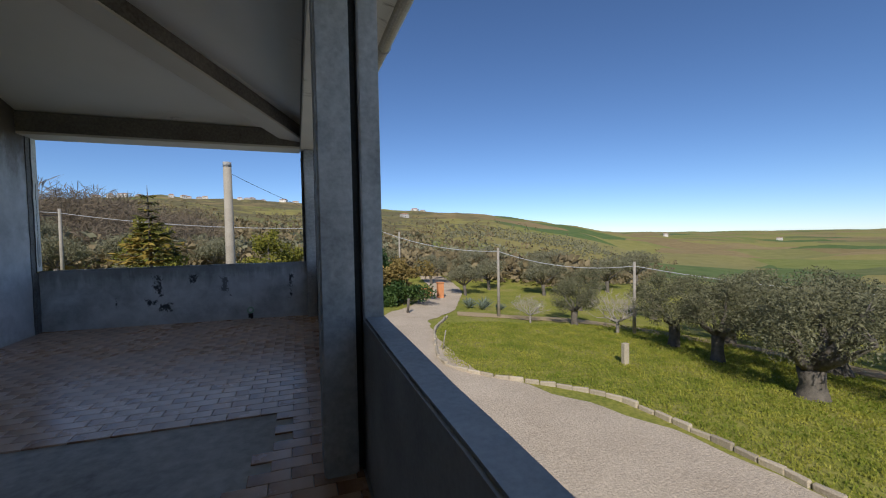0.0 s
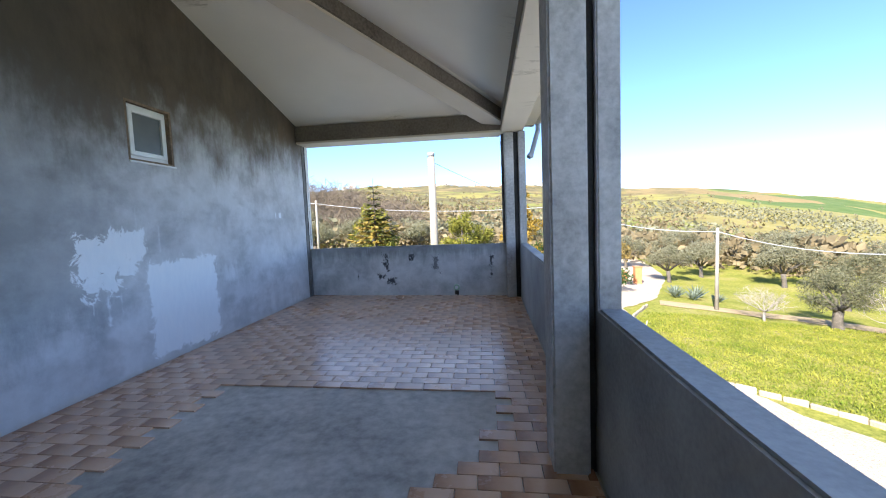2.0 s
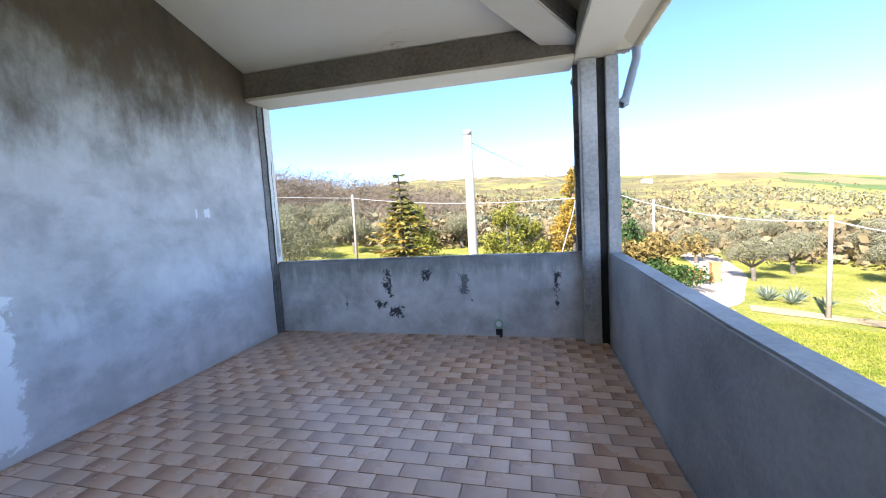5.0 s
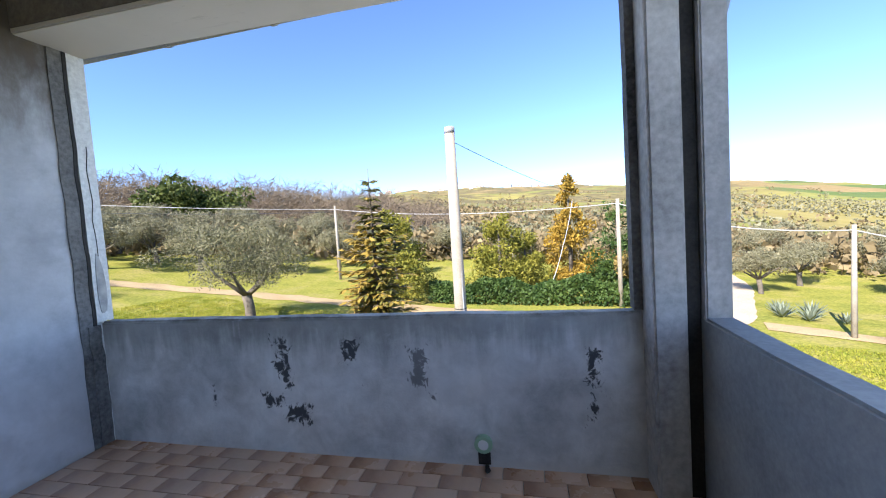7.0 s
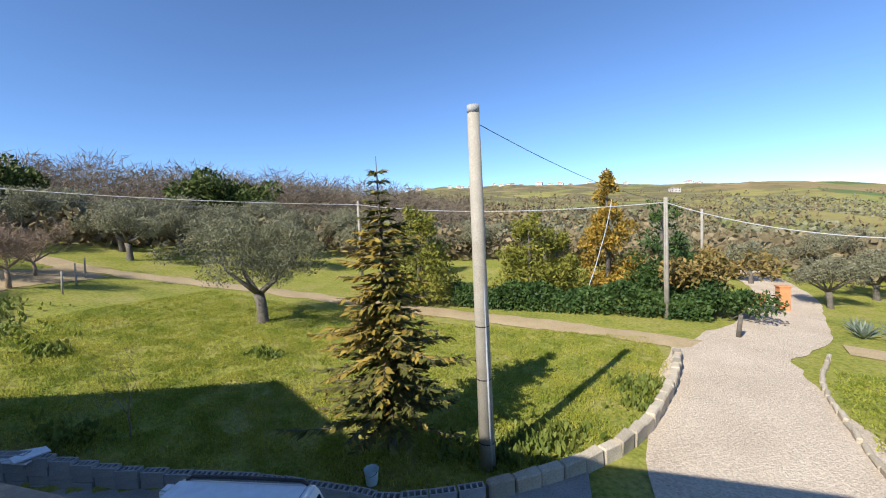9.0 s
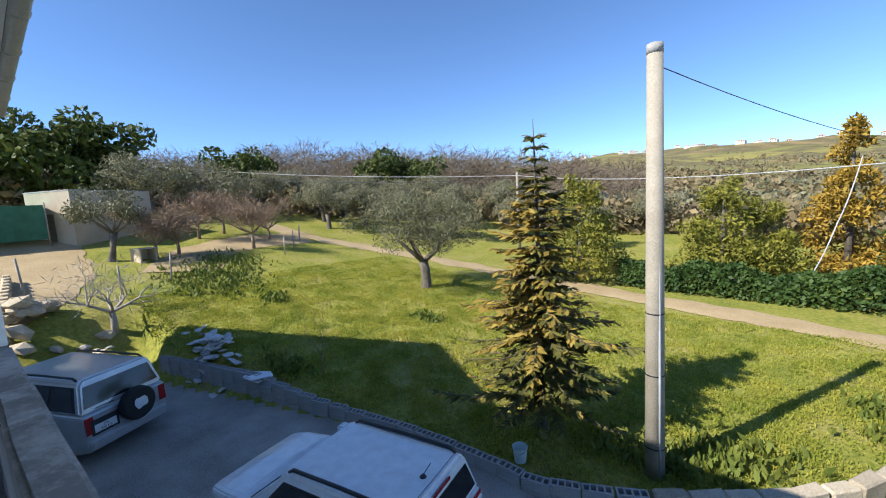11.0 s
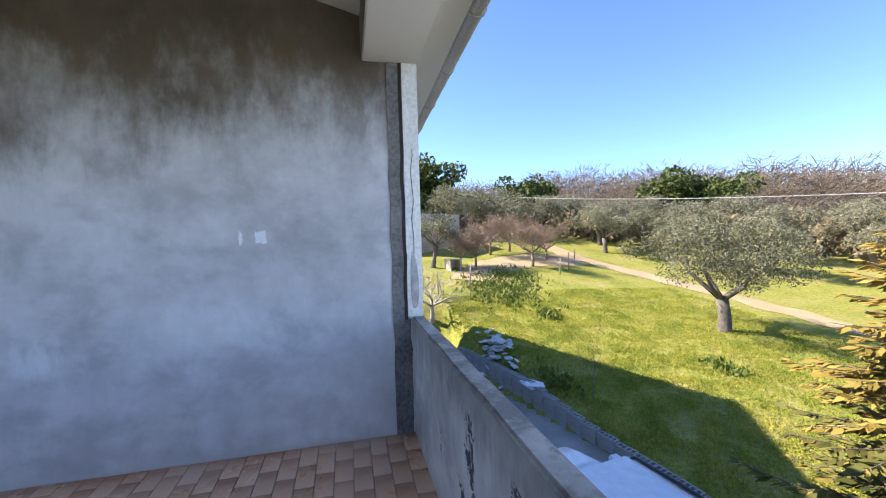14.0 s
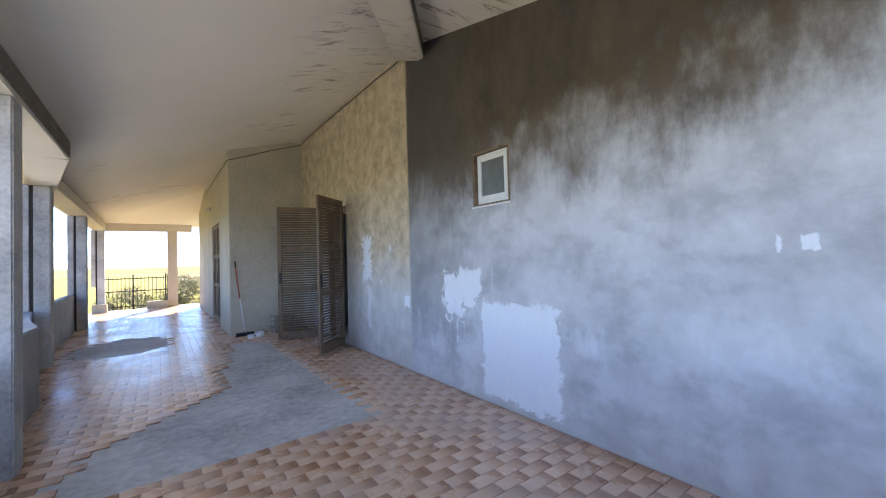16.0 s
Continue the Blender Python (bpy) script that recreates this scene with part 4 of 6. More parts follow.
def drain_bottle():
    """A drain hole through the foot of the end parapet with a cut green bottle stuck in it."""
    o = thing("drain_spout", "cut green plastic bottle set in a drain hole", "drain")
    bm = bmesh.new()
    tube(bm, [(2.61, .047, .16), (2.61, .005, .155)], [.05, .052], 14)
    part("plug", bm, M["light_green"], o, "pale green mortared rim")
    bm = bmesh.new()
    tube(bm, [(2.61, .006, .16), (2.61, .0, .16)], .03, 12)
    part("mouth", bm, M["alu"], o)
    bm = boxes((2.575, 2.645, .03, .048, .03, .10))
    part("stain", bm, M["black_joint"], o)
    bm = bmesh.new()
    tube(bm, [(2.625, .02, .03), (2.63, -.04, .035), (2.64, -.05, .05)], .012, 8)
    part("stub", bm, M["black_joint"], o)


M["light_green"] = plain("green_plastic", (0.30, 0.48, 0.33), .35)
drain_bottle()


def ceiling_cable():
    c = thing("electric_cable", "thin dark cable run along the wall under the ceiling", "cable")
    bm = bmesh.new()
    pts = [(.02, -4.9, 4.08), (.02, -6.5, 4.10), (.02, -8.2, 4.10), (.02, -9.33, 4.07), (.7, -9.34, 3.84), (1.47, -9.35, 3.56), (1.48, -11.5, 3.56), (1.48, -14, 3.50)]
    line = []
    for p, q in zip(pts, pts[1:]):
        p, q = Vector(p), Vector(q)
        for i in range(8):
            s = p.lerp(q, i / 8)
            line.append(s + Vector((0, 0, .012 * noise.noise(s * 3))))
    tube(bm, line, .008, 6)
    part("sleeve", bm, M["cable_dark"], c)


ceiling_cable()

# tiles laid in running bond over the screed, lifted in two ragged places
TL, TW, TH = .225, .1125, .012
GONE = [(0.97, -3.82), (2.0, -3.80), (3.10, -3.74), (3.20, -3.86), (3.32, -4.2), (3.02, -4.55), (2.7, -5.05), (1.95, -5.81), (2.0, -6.5), (1.72, -7.2), (1.68, -8.58), (1.0, -8.3), (.95, -7.9)]


def inside(x, y, poly):
    hit = False
    for (x0, y0), (x1, y1) in zip(poly, poly[1:] + poly[:1]):
        if (y0 > y) != (y1 > y) and x < (x1 - x0) * (y - y0) / (y1 - y0) + x0:
            hit = not hit
    return hit


def tile_corners(x0, x1, y0, y1):
    g, b = .002, .0016
    lo = [(x0 + g, y0 + g), (x1 - g, y0 + g), (x1 - g, y1 - g), (x0 + g, y1 - g)]
    hi = [(x0 + g + b, y0 + g + b), (x1 - g - b, y0 + g + b), (x1 - g - b, y1 - g - b), (x0 + g + b, y1 - g - b)]
    return [(x, y, -TH) for x, y in lo] + [(x, y, -.0015) for x, y in lo] + [(x, y, 0) for x, y in hi]


TILE_FACES = [(8, 9, 10, 11)] + [(i, (i + 1) % 4, 4 + (i + 1) % 4, 4 + i) for i in range(4)] + [(4 + i, 4 + (i + 1) % 4, 8 + (i + 1) % 4, 8 + i) for i in range(4)]


def tile_mesh(name, cells):
    verts, faces, uvs = [], [], []
    for x0, x1, y0, y1 in cells:
        k = len(verts)
        vs = tile_corners(x0, x1, y0, y1)
        verts += vs
        for f in TILE_FACES:
            faces.append([k + i for i in f])
            uvs += [((vs[i][0] - x0) / TL, (vs[i][1] - y0) / TW) for i in f]
    me = bpy.data.meshes.new(name)
    me.from_pydata(verts, [], faces)
    layer = me.uv_layers.new(name="UVMap")
    layer.data.foreach_set("uv", [c for uv in uvs for c in uv])
    me.materials.append(M["tile"])
    me.update()
    return me


cells, singles = [], []
row = 0
y = .046
while y > FLOOR_Y0 + .1:
    off = (row % 2) * TL / 2
    x = .012 - off
    lim = 3.685 + skew(y)
    while x < lim:
        x0, x1 = max(x, .012), min(x + TL, lim)
        cx0, cy0 = (x0 + x1) / 2, y - TW / 2
        wob = .018 * noise.noise((cx0 * 3, cy0 * 3, 5))
        lifted = inside(cx0 + wob, cy0 + wob, GONE) or ((cx0 - 3.15) / .72) ** 2 + ((cy0 + 9.75) / .95) ** 2 + wob * 5 < 1
        in_jut = cx0 < 1.46 and cy0 < -9.36
        if x1 - x0 > .03 and not lifted and not in_jut:
            (singles if x1 - x0 > TL - .001 and y > -2.15 else cells).append((x0, x1, y - TW, y))
        x += TL
    y -= TW
    row += 1
rest = new("tiles", tile_mesh("tiles", [(a - 3.5, b - 3.5, c, d) for a, b, c, d in cells]))
rest.parent = floor
tagged(rest, "brown flame-shaded clay floor tiles", kind="stuff")
one = tile_mesh("tile", [(0, TL, 0, TW)])
for x0, x1, y0, y1 in singles[:310]:
    o = new("tile", one)
    o.parent = floor
    o.location = (x0 - 3.5, y0, random.uniform(-.0008, .0008))

# ---- plants ----
rng = np.random.default_rng(7)


def leaf_cloud(name, blobs, count, size, material, parent, seed, flat=.5, shell=.55, droop=0.0):
    """Leaves scattered through a set of balls (x, y, z, r), denser toward their skins."""
    g = np.random.default_rng(seed)
    b = np.array(blobs, float)
    pick = g.choice(len(b), count, p=b[:, 3] ** 2 / (b[:, 3] ** 2).sum())
    d = g.normal(size=(count, 3))
    d /= np.linalg.norm(d, axis=1)[:, None]
    rad = b[pick, 3] * (shell + (1.08 - shell) * g.random(count) ** .6)
    c = b[pick, :3] + d * rad[:, None] * np.array([1, 1, .82])
    u = g.normal(size=(count, 3)) + d * .6
    u[:, 2] -= droop
    u /= np.linalg.norm(u, axis=1)[:, None]
    w = np.cross(u, g.normal(size=(count, 3)))
    w /= np.linalg.norm(w, axis=1)[:, None]
    k = size * (.6 + .8 * g.random(count))[:, None]
    return quads(name, c, u * k, w * k * flat, material, parent)


def gnarled(bm, pts, radii, seed, sides=9):
    tube(bm, pts, radii, sides)
    for v in bm.verts:
        v.co += Vector((noise.noise(v.co * 3 + Vector((seed, 0, 0))), noise.noise(v.co * 3 + Vector((0, seed, 0))), 0)) * .06


def olive(seed, h=4.6, spread=2.3, trunk=.24, leaves=5200, size=.085, label="", mat_="olive_leaf", fork=.30):
    g = random.Random(seed)
    t = thing("olive_tree", label or "grey-green olive tree with a gnarled trunk on grass", "tree", group="olive trees")
    bm = bmesh.new()
    top = Vector((g.uniform(-.15, .15), g.uniform(-.15, .15), h * fork))
    gnarled(bm, [(0, 0, -.25), (0, 0, .05), top * .5 + Vector((.06, 0, 0)), top], [trunk * 1.5, trunk * 1.2, trunk * .9, trunk], seed)
    blobs = []
    n = 6
    for i in range(n):
        a = math.tau * (i + g.uniform(-.3, .3)) / n
        rr = spread * g.uniform(.45, .72)
        tip = Vector((math.cos(a) * rr, math.sin(a) * rr, h * g.uniform(.47, .72)))
        midp = top.lerp(tip, .5) + Vector((g.uniform(-.2, .2), g.uniform(-.2, .2), -.12))
        tube(bm, [top * .97, midp, tip], [trunk * .55, trunk * .32, trunk * .12], 6)
        for k in range(4):
            q = tip + Vector((g.gauss(0, .35), g.gauss(0, .35), g.uniform(-.35, .45))) * spread * .42
            blobs.append((q.x, q.y, min(q.z, h * .92), spread * g.uniform(.20, .34)))
            tube(bm, [tip, (tip + q) / 2 + Vector((0, 0, .05)), q], [trunk * .12, trunk * .08, .008], 4)
    for k in range(5):
        blobs.append((g.gauss(0, .3) * spread, g.gauss(0, .3) * spread, h * g.uniform(.76, .9), spread * g.uniform(.22, .32)))
    part("trunk", bm, M["bark"], t)
    leaf_cloud("crown", blobs, leaves, size, M[mat_], t, seed, .30, .35, .3)
    return t


def put(t, x, y, turn=0, s=1.0, sink=0.04):
    t.matrix_basis = pose(x, y, ground_z(x, y) - sink, 0, 0, turn) @ Matrix.Diagonal((s, s, s, 1))
    return t


def put_copy(t, x, y, turn=0, s=1.0, label="", dz=1.0):
    c = copy_thing(t, pose(x, y, ground_z(x, y) - .04, 0, 0, turn))
    c.scale = (s, s, s * dz)
    if label:
        c["label"] = label
    return c


o1 = put(olive(3, 5.1, 3.15, .24, 17000, .062, "round grey-green olive tree alone on the lawn", fork=.27), -10.5, 14.9, 40)
o2 = put(olive(5, 4.4, 2.75, .42, 16000, .062, "broad old olive tree with a thick split trunk", fork=.24), 20.3, 1.5, 10)
o3 = put(olive(9, 4.2, 2.25, .27, 11000, .064, "dark olive tree in a row beside the path"), 21.5, 5.7, 80)
for x, y, a, s in ((22.0, 8.4, 20, .95), (24.2, -1.5, 140, 1.1), (25.5, 3.2, 60, 1.05), (20.0, 13.9, 200, .75), (26.5, 8.5, 10, 1.0), (29, 0, 70, 1.1), (30, 5.5, 20, 1.0), (27.5, -6, 90, 1.1), (32, 11, 33, 1.0), (28, 15, 80, .9), (24.5, 19, 120, .85), (3.6, -26, 20, 1.0), (0.5, -29, 70, 1.1), (7, -25, 140, 1.0), (9.5, -30, 10, 1.1), (12.5, -14, 60, .9), (14.5, -20, 100, 1.0), (17, -12, 40, 1.0), (-3, -27, 40, 1.1)):
    put_copy(random.choice((o2, o3)) if s > 1 else o3, x, y, a, s, "dark olive tree in a row beside the path")
o4 = put(olive(14, 4.3, 2.6, .2, 8000, .09, "pale olive tree in the grove behind the track", "olive_far"), -27.5, 21.5, 0)
for x, y, a, s in ((-27.7, 26.0, 60, .95), (-31, 23.5, 120, 1.05), (-23, 25.5, 200, .95), (-19, 28, 20, 1), (-34, 28, 70, 1.1), (-28, 31.5, 10, 1.1), (-22, 33, 90, 1.1), (-36, 20, 200, 1.1), (-15, 34, 30, .95), (-8.5, 33, 100, .9), (-12, 40, 45, 1.05), (-20, 40, 99, 1.1), (-30, 38, 150, 1.2), (-41, 27, 11, 1.2), (-5, 42, 70, 1), (2, 40, 20, .9), (8, 44, 5, 1), (-38, 36, 5, 1.2), (-24, 47, 77, 1.2), (-34, 46, 20, 1.2),
                   (18, 27, 20, .75), (22, 30, 70, .8), (26, 26, 9, .85), (17, 34, 14, .8), (23, 37, 50, .9), (30, 33, 40, .9), (33, 25, 20, .9), (28, 42, 7, 1), (36, 38, 60, 1), (40, 28, 30, 1), (13, 40, 3, .9)):
    put_copy(o4, x, y, a, s)
grey = put(olive(21, 5.2, 3.6, .3, 4200, .15, "wide silvery olive tree behind the shed", "olive_far", .2), -36, 15.2, 0)
put_copy(grey, -36.5, 10.8, 70, .95)
so = put(olive(23, 3.4, 1.5, .13, 3000, .08, "small olive tree beside the shed", "olive_leaf", .35), -23.4, 5.2, 0, 1.25)


def bare_tree(seed, h, spread, label, name="fruit_tree", limbs=5, depth=4, trunk=.09, pale=None, twigs=0):
    g = random.Random(seed)
    t = thing(name, label, "tree", group="bare fruit trees")
    bm = bmesh.new()
    start = Vector((0, 0, h * .28))
    tube(bm, [(0, 0, -.2), (.03, .02, h * .14), start], [trunk * 1.25, trunk, trunk * .85], 7)

    def grow(p, d, ln, r, k):
        q = p + d * ln * .5 + Vector((g.gauss(0, .06), g.gauss(0, .06), .0)) * ln
        e = q + (d + Vector((g.gauss(0, .25), g.gauss(0, .25), .18))).normalized() * ln * .5
        tube(bm, [p, q, e], [r, r * .8, r * .55], 5 if k > 2 else 3, caps=False)
        if k:
            for _ in range(g.choice((2, 3, 3))):
                grow(e if g.random() < .7 else q, (d + Vector((g.gauss(0, .6), g.gauss(0, .6), g.gauss(.15, .35)))).normalized(), ln * g.uniform(.55, .8), r * .5, k - 1)

    for i in range(limbs):
        a = math.tau * (i + g.uniform(-.2, .2)) / limbs
        grow(start, Vector((math.cos(a) * spread, math.sin(a) * spread, h * .42)).normalized(), h * .34, trunk * .6, depth)
    part("limb", bm, pale or M["twig"], t)
    if twigs:
        blobs = [(g.gauss(0, .36) * spread, g.gauss(0, .36) * spread, h * g.uniform(.45, .85), spread * g.uniform(.25, .42)) for _ in range(14)]
        leaf_cloud("twig_crown", blobs, twigs, .2, pale or M["twig"], t, seed, .045, .1, -.5)
    return t


M["pale_twig"] = mottled("pale_twig", (0.30, 0.255, 0.215), (0.46, 0.41, 0.355), 4, 30, .9)
f1 = put(bare_tree(2, 3.0, 2.0, "leafless fruit tree with reddish twigs in a dug bed", depth=4, twigs=2600), -22.7, 12.2, 0, 1.15)
for x, y, a, s in ((-23.0, 8.1, 90, .95), (-22.8, 7.0, 200, .95), (-25, 14.5, 20, .95), (-26.5, 10.5, 130, 1.1), (-27.5, 12.5, 10, 1.1)):
    put_copy(f1, x, y, a, s)
f2 = put(bare_tree(8, 2.7, 2.4, "leafless pale fig tree at the edge of the lawn", "fig_tree", 6, 4, .11, M["pale_twig"], 500), -15.3, 3.35, 0, .95)
f3 = put(bare_tree(12, 2.7, 2.2, "leafless grey fig tree beside the path", "fig_tree", 6, 4, .10, M["pale_twig"], 700), 21.1, 11.4, 0, .95)
put_copy(f3, 17.2, 14.7, 70, .68, "small leafless pale fig tree")
sap = put(bare_tree(31, 2.2, .4, "thin leafless sapling on the lawn", "sapling", 3, 3, .018), -6.9, 6.15, 0, 1)


def spruce(h=6.55, seed=4):
    g = np.random.default_rng(seed)
    t = thing("spruce_tree", "tall thin spruce with yellowing needles beside the kerb", "tree")
    bm = bmesh.new()
    tube(bm, [(0, 0, -.2), (0, 0, .4), (.03, 0, h * .5), (0, .02, h * .9), (0, 0, h + .1)], [.13, .11, .07, .022, .006], 8)
    part("trunk", bm, M["bark"], t)
    bm = bmesh.new()
    groups = {"green": ([], [], []), "gold": ([], [], [])}
    z = .95
    while z < h - .12:
        f = 1 - z / h
        reach = (.14 + 2.15 * f) * (1 + .22 * math.sin(z * 3.1))
        if z > h * .86:
            reach *= .75
        n = 9 if f > .35 else (7 if f > .14 else 5)
        for i in range(n):
            a = math.tau * (i + g.random()) / n
            ln = reach * g.uniform(.45, 1.18)
            d = np.array([math.cos(a), math.sin(a), 0])
            sag = g.uniform(-.38, -.14) if f > .35 else (.02 if f > .15 else .22)
            tipz = sag * ln + .10 * ln
            tube(bm, [(0, 0, z), tuple(d * ln * .55 + np.array([0, 0, z + sag * ln * .6])), tuple(d * ln + np.array([0, 0, z + tipz]))], [.018, .011, .004], 4, caps=False)
            m = max(6, int(ln * 31))
            for j in range(m):
                s = (j + g.random()) / m
                if s < .12:
                    continue
                base = d * ln * s + np.array([0, 0, z + (sag * ln * 1.1 * s if s < .6 else sag * ln * .66 + (tipz - sag * ln * .66) * (s - .6) / .4)])
                side = np.array([-d[1], d[0], 0]) * g.choice((-1, 1))
                u = d * .75 + side * g.uniform(.3, 1.1) + np.array([0, 0, g.uniform(-.55, .12)])
                u /= np.linalg.norm(u)
                k = g.uniform(.10, .21) * (1.15 - .45 * s) * (1 if f > .15 else .75)
                w = np.cross(u, np.array([g.normal() * .4, g.normal() * .4, 1]))
                w /= np.linalg.norm(w) + 1e-9
                gold = g.random() < (.75 if .22 < f < .62 else .15) * (.35 + s) * (1.3 if math.cos(a - 3.6) > .1 else .6)
                lst = groups["gold" if gold else "green"]
                lst[0].append(base + u * k * .7)
                lst[1].append(u * k)
                lst[2].append(w * k * .36)
        z += .155 + .05 * f if z < h * .84 else .22
    part("boughs", bm, M["bark"], t)
    quads("needles", *groups["green"], M["spruce_leaf"], t)
    o = quads("needles", *groups["gold"], M["spruce_gold"], t)
    o["label"] = "yellowed needles"
    return t


put(spruce(), -.93, 7.6, 0, 1, .02)


def conifer(seed, h, spread, mat_, label, leaves=5200, size=.15, point=1.0):
    """A ragged cypress or cedar: layered sprays on a tapering body."""
    g = random.Random(seed)
    t = thing("conifer_tree", label, "tree", group="conifers by the track")
    bm = bmesh.new()
    tube(bm, [(0, 0, -.2), (0, 0, h * .5), (0, 0, h * .93)], [.2, .12, .02], 7)
    part("trunk", bm, M["bark"], t)
    blobs = []
    for i in range(64):
        f = g.random()
        z = h * (.08 + .88 * f)
        rr = spread * (1 - f ** 1.6 * point) * g.uniform(.35, .95)
        a = g.uniform(0, math.tau)
        blobs.append((math.cos(a) * rr, math.sin(a) * rr, z, (.16 + .22 * (1 - f)) * spread * g.uniform(.7, 1.2)))
    leaf_cloud("crown", blobs, leaves, size, M[mat_], t, seed, .34, .4, -.25)
    return t


c1 = put(conifer(1, 6.4, 2.7, "cypress_leaf", "yellow-green spreading cypress above an ivy hedge", 8200, .15, .75), 1.3, 25.2, 0, .9)
put_copy(c1, 3.0, 26.4, 100, .72)
put_copy(c1, -5.5, 23.2, 200, .97, "yellow-green bushy cypress behind the dirt track")
put(conifer(2, 8.4, 1.9, "cypress_rust", "tall rusty-gold cypress above an ivy hedge", 7000, .15, .95), 6.2, 27.2)
put(conifer(7, 6.2, 2.0, "ivy", "ivy-clad tree at the end of the hedge", 4200, .15, .6), 9.0, 25.6)


def shrub(name, blobs, count, size, mat_, label, x, y, seed, cat="bush"):
    t = thing(name, label, cat, pose(x, y, ground_z(x, y)))
    bm = bmesh.new()
    for i, b in enumerate(blobs[:6]):
        tube(bm, [(b[0] * .3, b[1] * .3, -.1), (b[0] * .7, b[1] * .7, b[2] * .6), (b[0], b[1], b[2])], [.03, .02, .008], 5)
    part("stems", bm, M["bark"], t)
    leaf_cloud("leaves", blobs, count, size, M[mat_], t, seed, .45, .3)
    return t


g_ = random.Random(3)
shrub("bush", [(g_.gauss(0, 1.0), g_.gauss(0, .6), g_.uniform(1.0, 3.0), g_.uniform(.5, .9)) for _ in range(16)], 3600, .13, "bush", "tawny half-bare bush above the ivy hedge", 10.9, 23.6, 3)
shrub("ivy_hedge", [(g_.gauss(0, .9), g_.gauss(0, .5), g_.uniform(.4, 1.4), g_.uniform(.5, .8)) for _ in range(14)], 2600, .11, "ivy", "dark ivy mound at the bend of the drive", 10.3, 21.9, 5, "hedge")


def hedge():
    t = thing("ivy_hedge", "low dense ivy hedge along the dirt track", "hedge")
    g = np.random.default_rng(11)
    n = 15000
    s = g.random(n)
    x = -3.2 + 13.2 * s
    yc = 23.2 - .35 * (x + 3.2) * .35
    prof = g.random(n)
    ang = prof * math.pi
    hgt = 1.25 + .25 * np.sin(x * 1.3) + .12 * np.sin(x * 3.1 + 1)
    y = yc - np.cos(ang) * .8 + g.normal(size=n) * .07
    z = np.abs(np.sin(ang)) ** .6 * hgt + g.normal(size=n) * .06
    zz = np.array([ground_z(a, b) for a, b in zip(x, y)])
    c = np.stack([x, y, zz + z], 1)
    u = g.normal(size=(n, 3))
    u /= np.linalg.norm(u, axis=1)[:, None]
    w = np.cross(u, g.normal(size=(n, 3)))
    w /= np.linalg.norm(w, axis=1)[:, None]
    k = .10 * (.6 + .7 * g.random(n))[:, None]
    quads("leaves", c, u * k, w * k * .75, M["ivy"], t)
    bm = bmesh.new()
    for i in range(40):
        q = -3.2 + 13.2 * (i + .5) / 40
        yy = 23.2 - .35 * (q + 3.2) * .35
        gz_ = ground_z(q, yy)
        tube(bm, [(q, yy, gz_ - .1), (q + .1, yy, gz_ + .5), (q - .1, yy + .1, gz_ + 1.0)], [.04, .03, .015], 5)
    part("stems", bm, M["bark"], t)


hedge()


def evergreen(seed, h, spread, x, y, label):
    g = random.Random(seed)
    t = thing("evergreen_tree", label, "tree", pose(x, y, ground_z(x, y)), group="evergreens on the ridge")
    bm = bmesh.new()
    tube(bm, [(0, 0, -.5), (0, 0, h * .6)], [.3, .1], 7)
    part("trunk", bm, M["bark"], t)
    blobs = [(g.gauss(0, .42) * spread, g.gauss(0, .42) * spread, h * g.uniform(.25, .85), spread * g.uniform(.3, .5)) for _ in range(18)]
    leaf_cloud("crown", blobs, 3800, .30, M["ever_leaf"], t, seed, .5, .5)
    return t


e1 = evergreen(1, 8.5, 4.6, -43, 7.6, "broad dark evergreen tree on the ridge")
for x, y, s, a in ((-45, 2.6, .92, 40), (-48, 10, .8, 90), (-42, -9, .9, 10), (-46, 22.5, .85, 20), (-42, 42, 1.0, 70), (-37, 45, .92, 160), (-50, 16, .55, 5), (-47, 33, .4, 30), (-44, 29, .42, 80)):
    put_copy(e1, x, y, a, s)


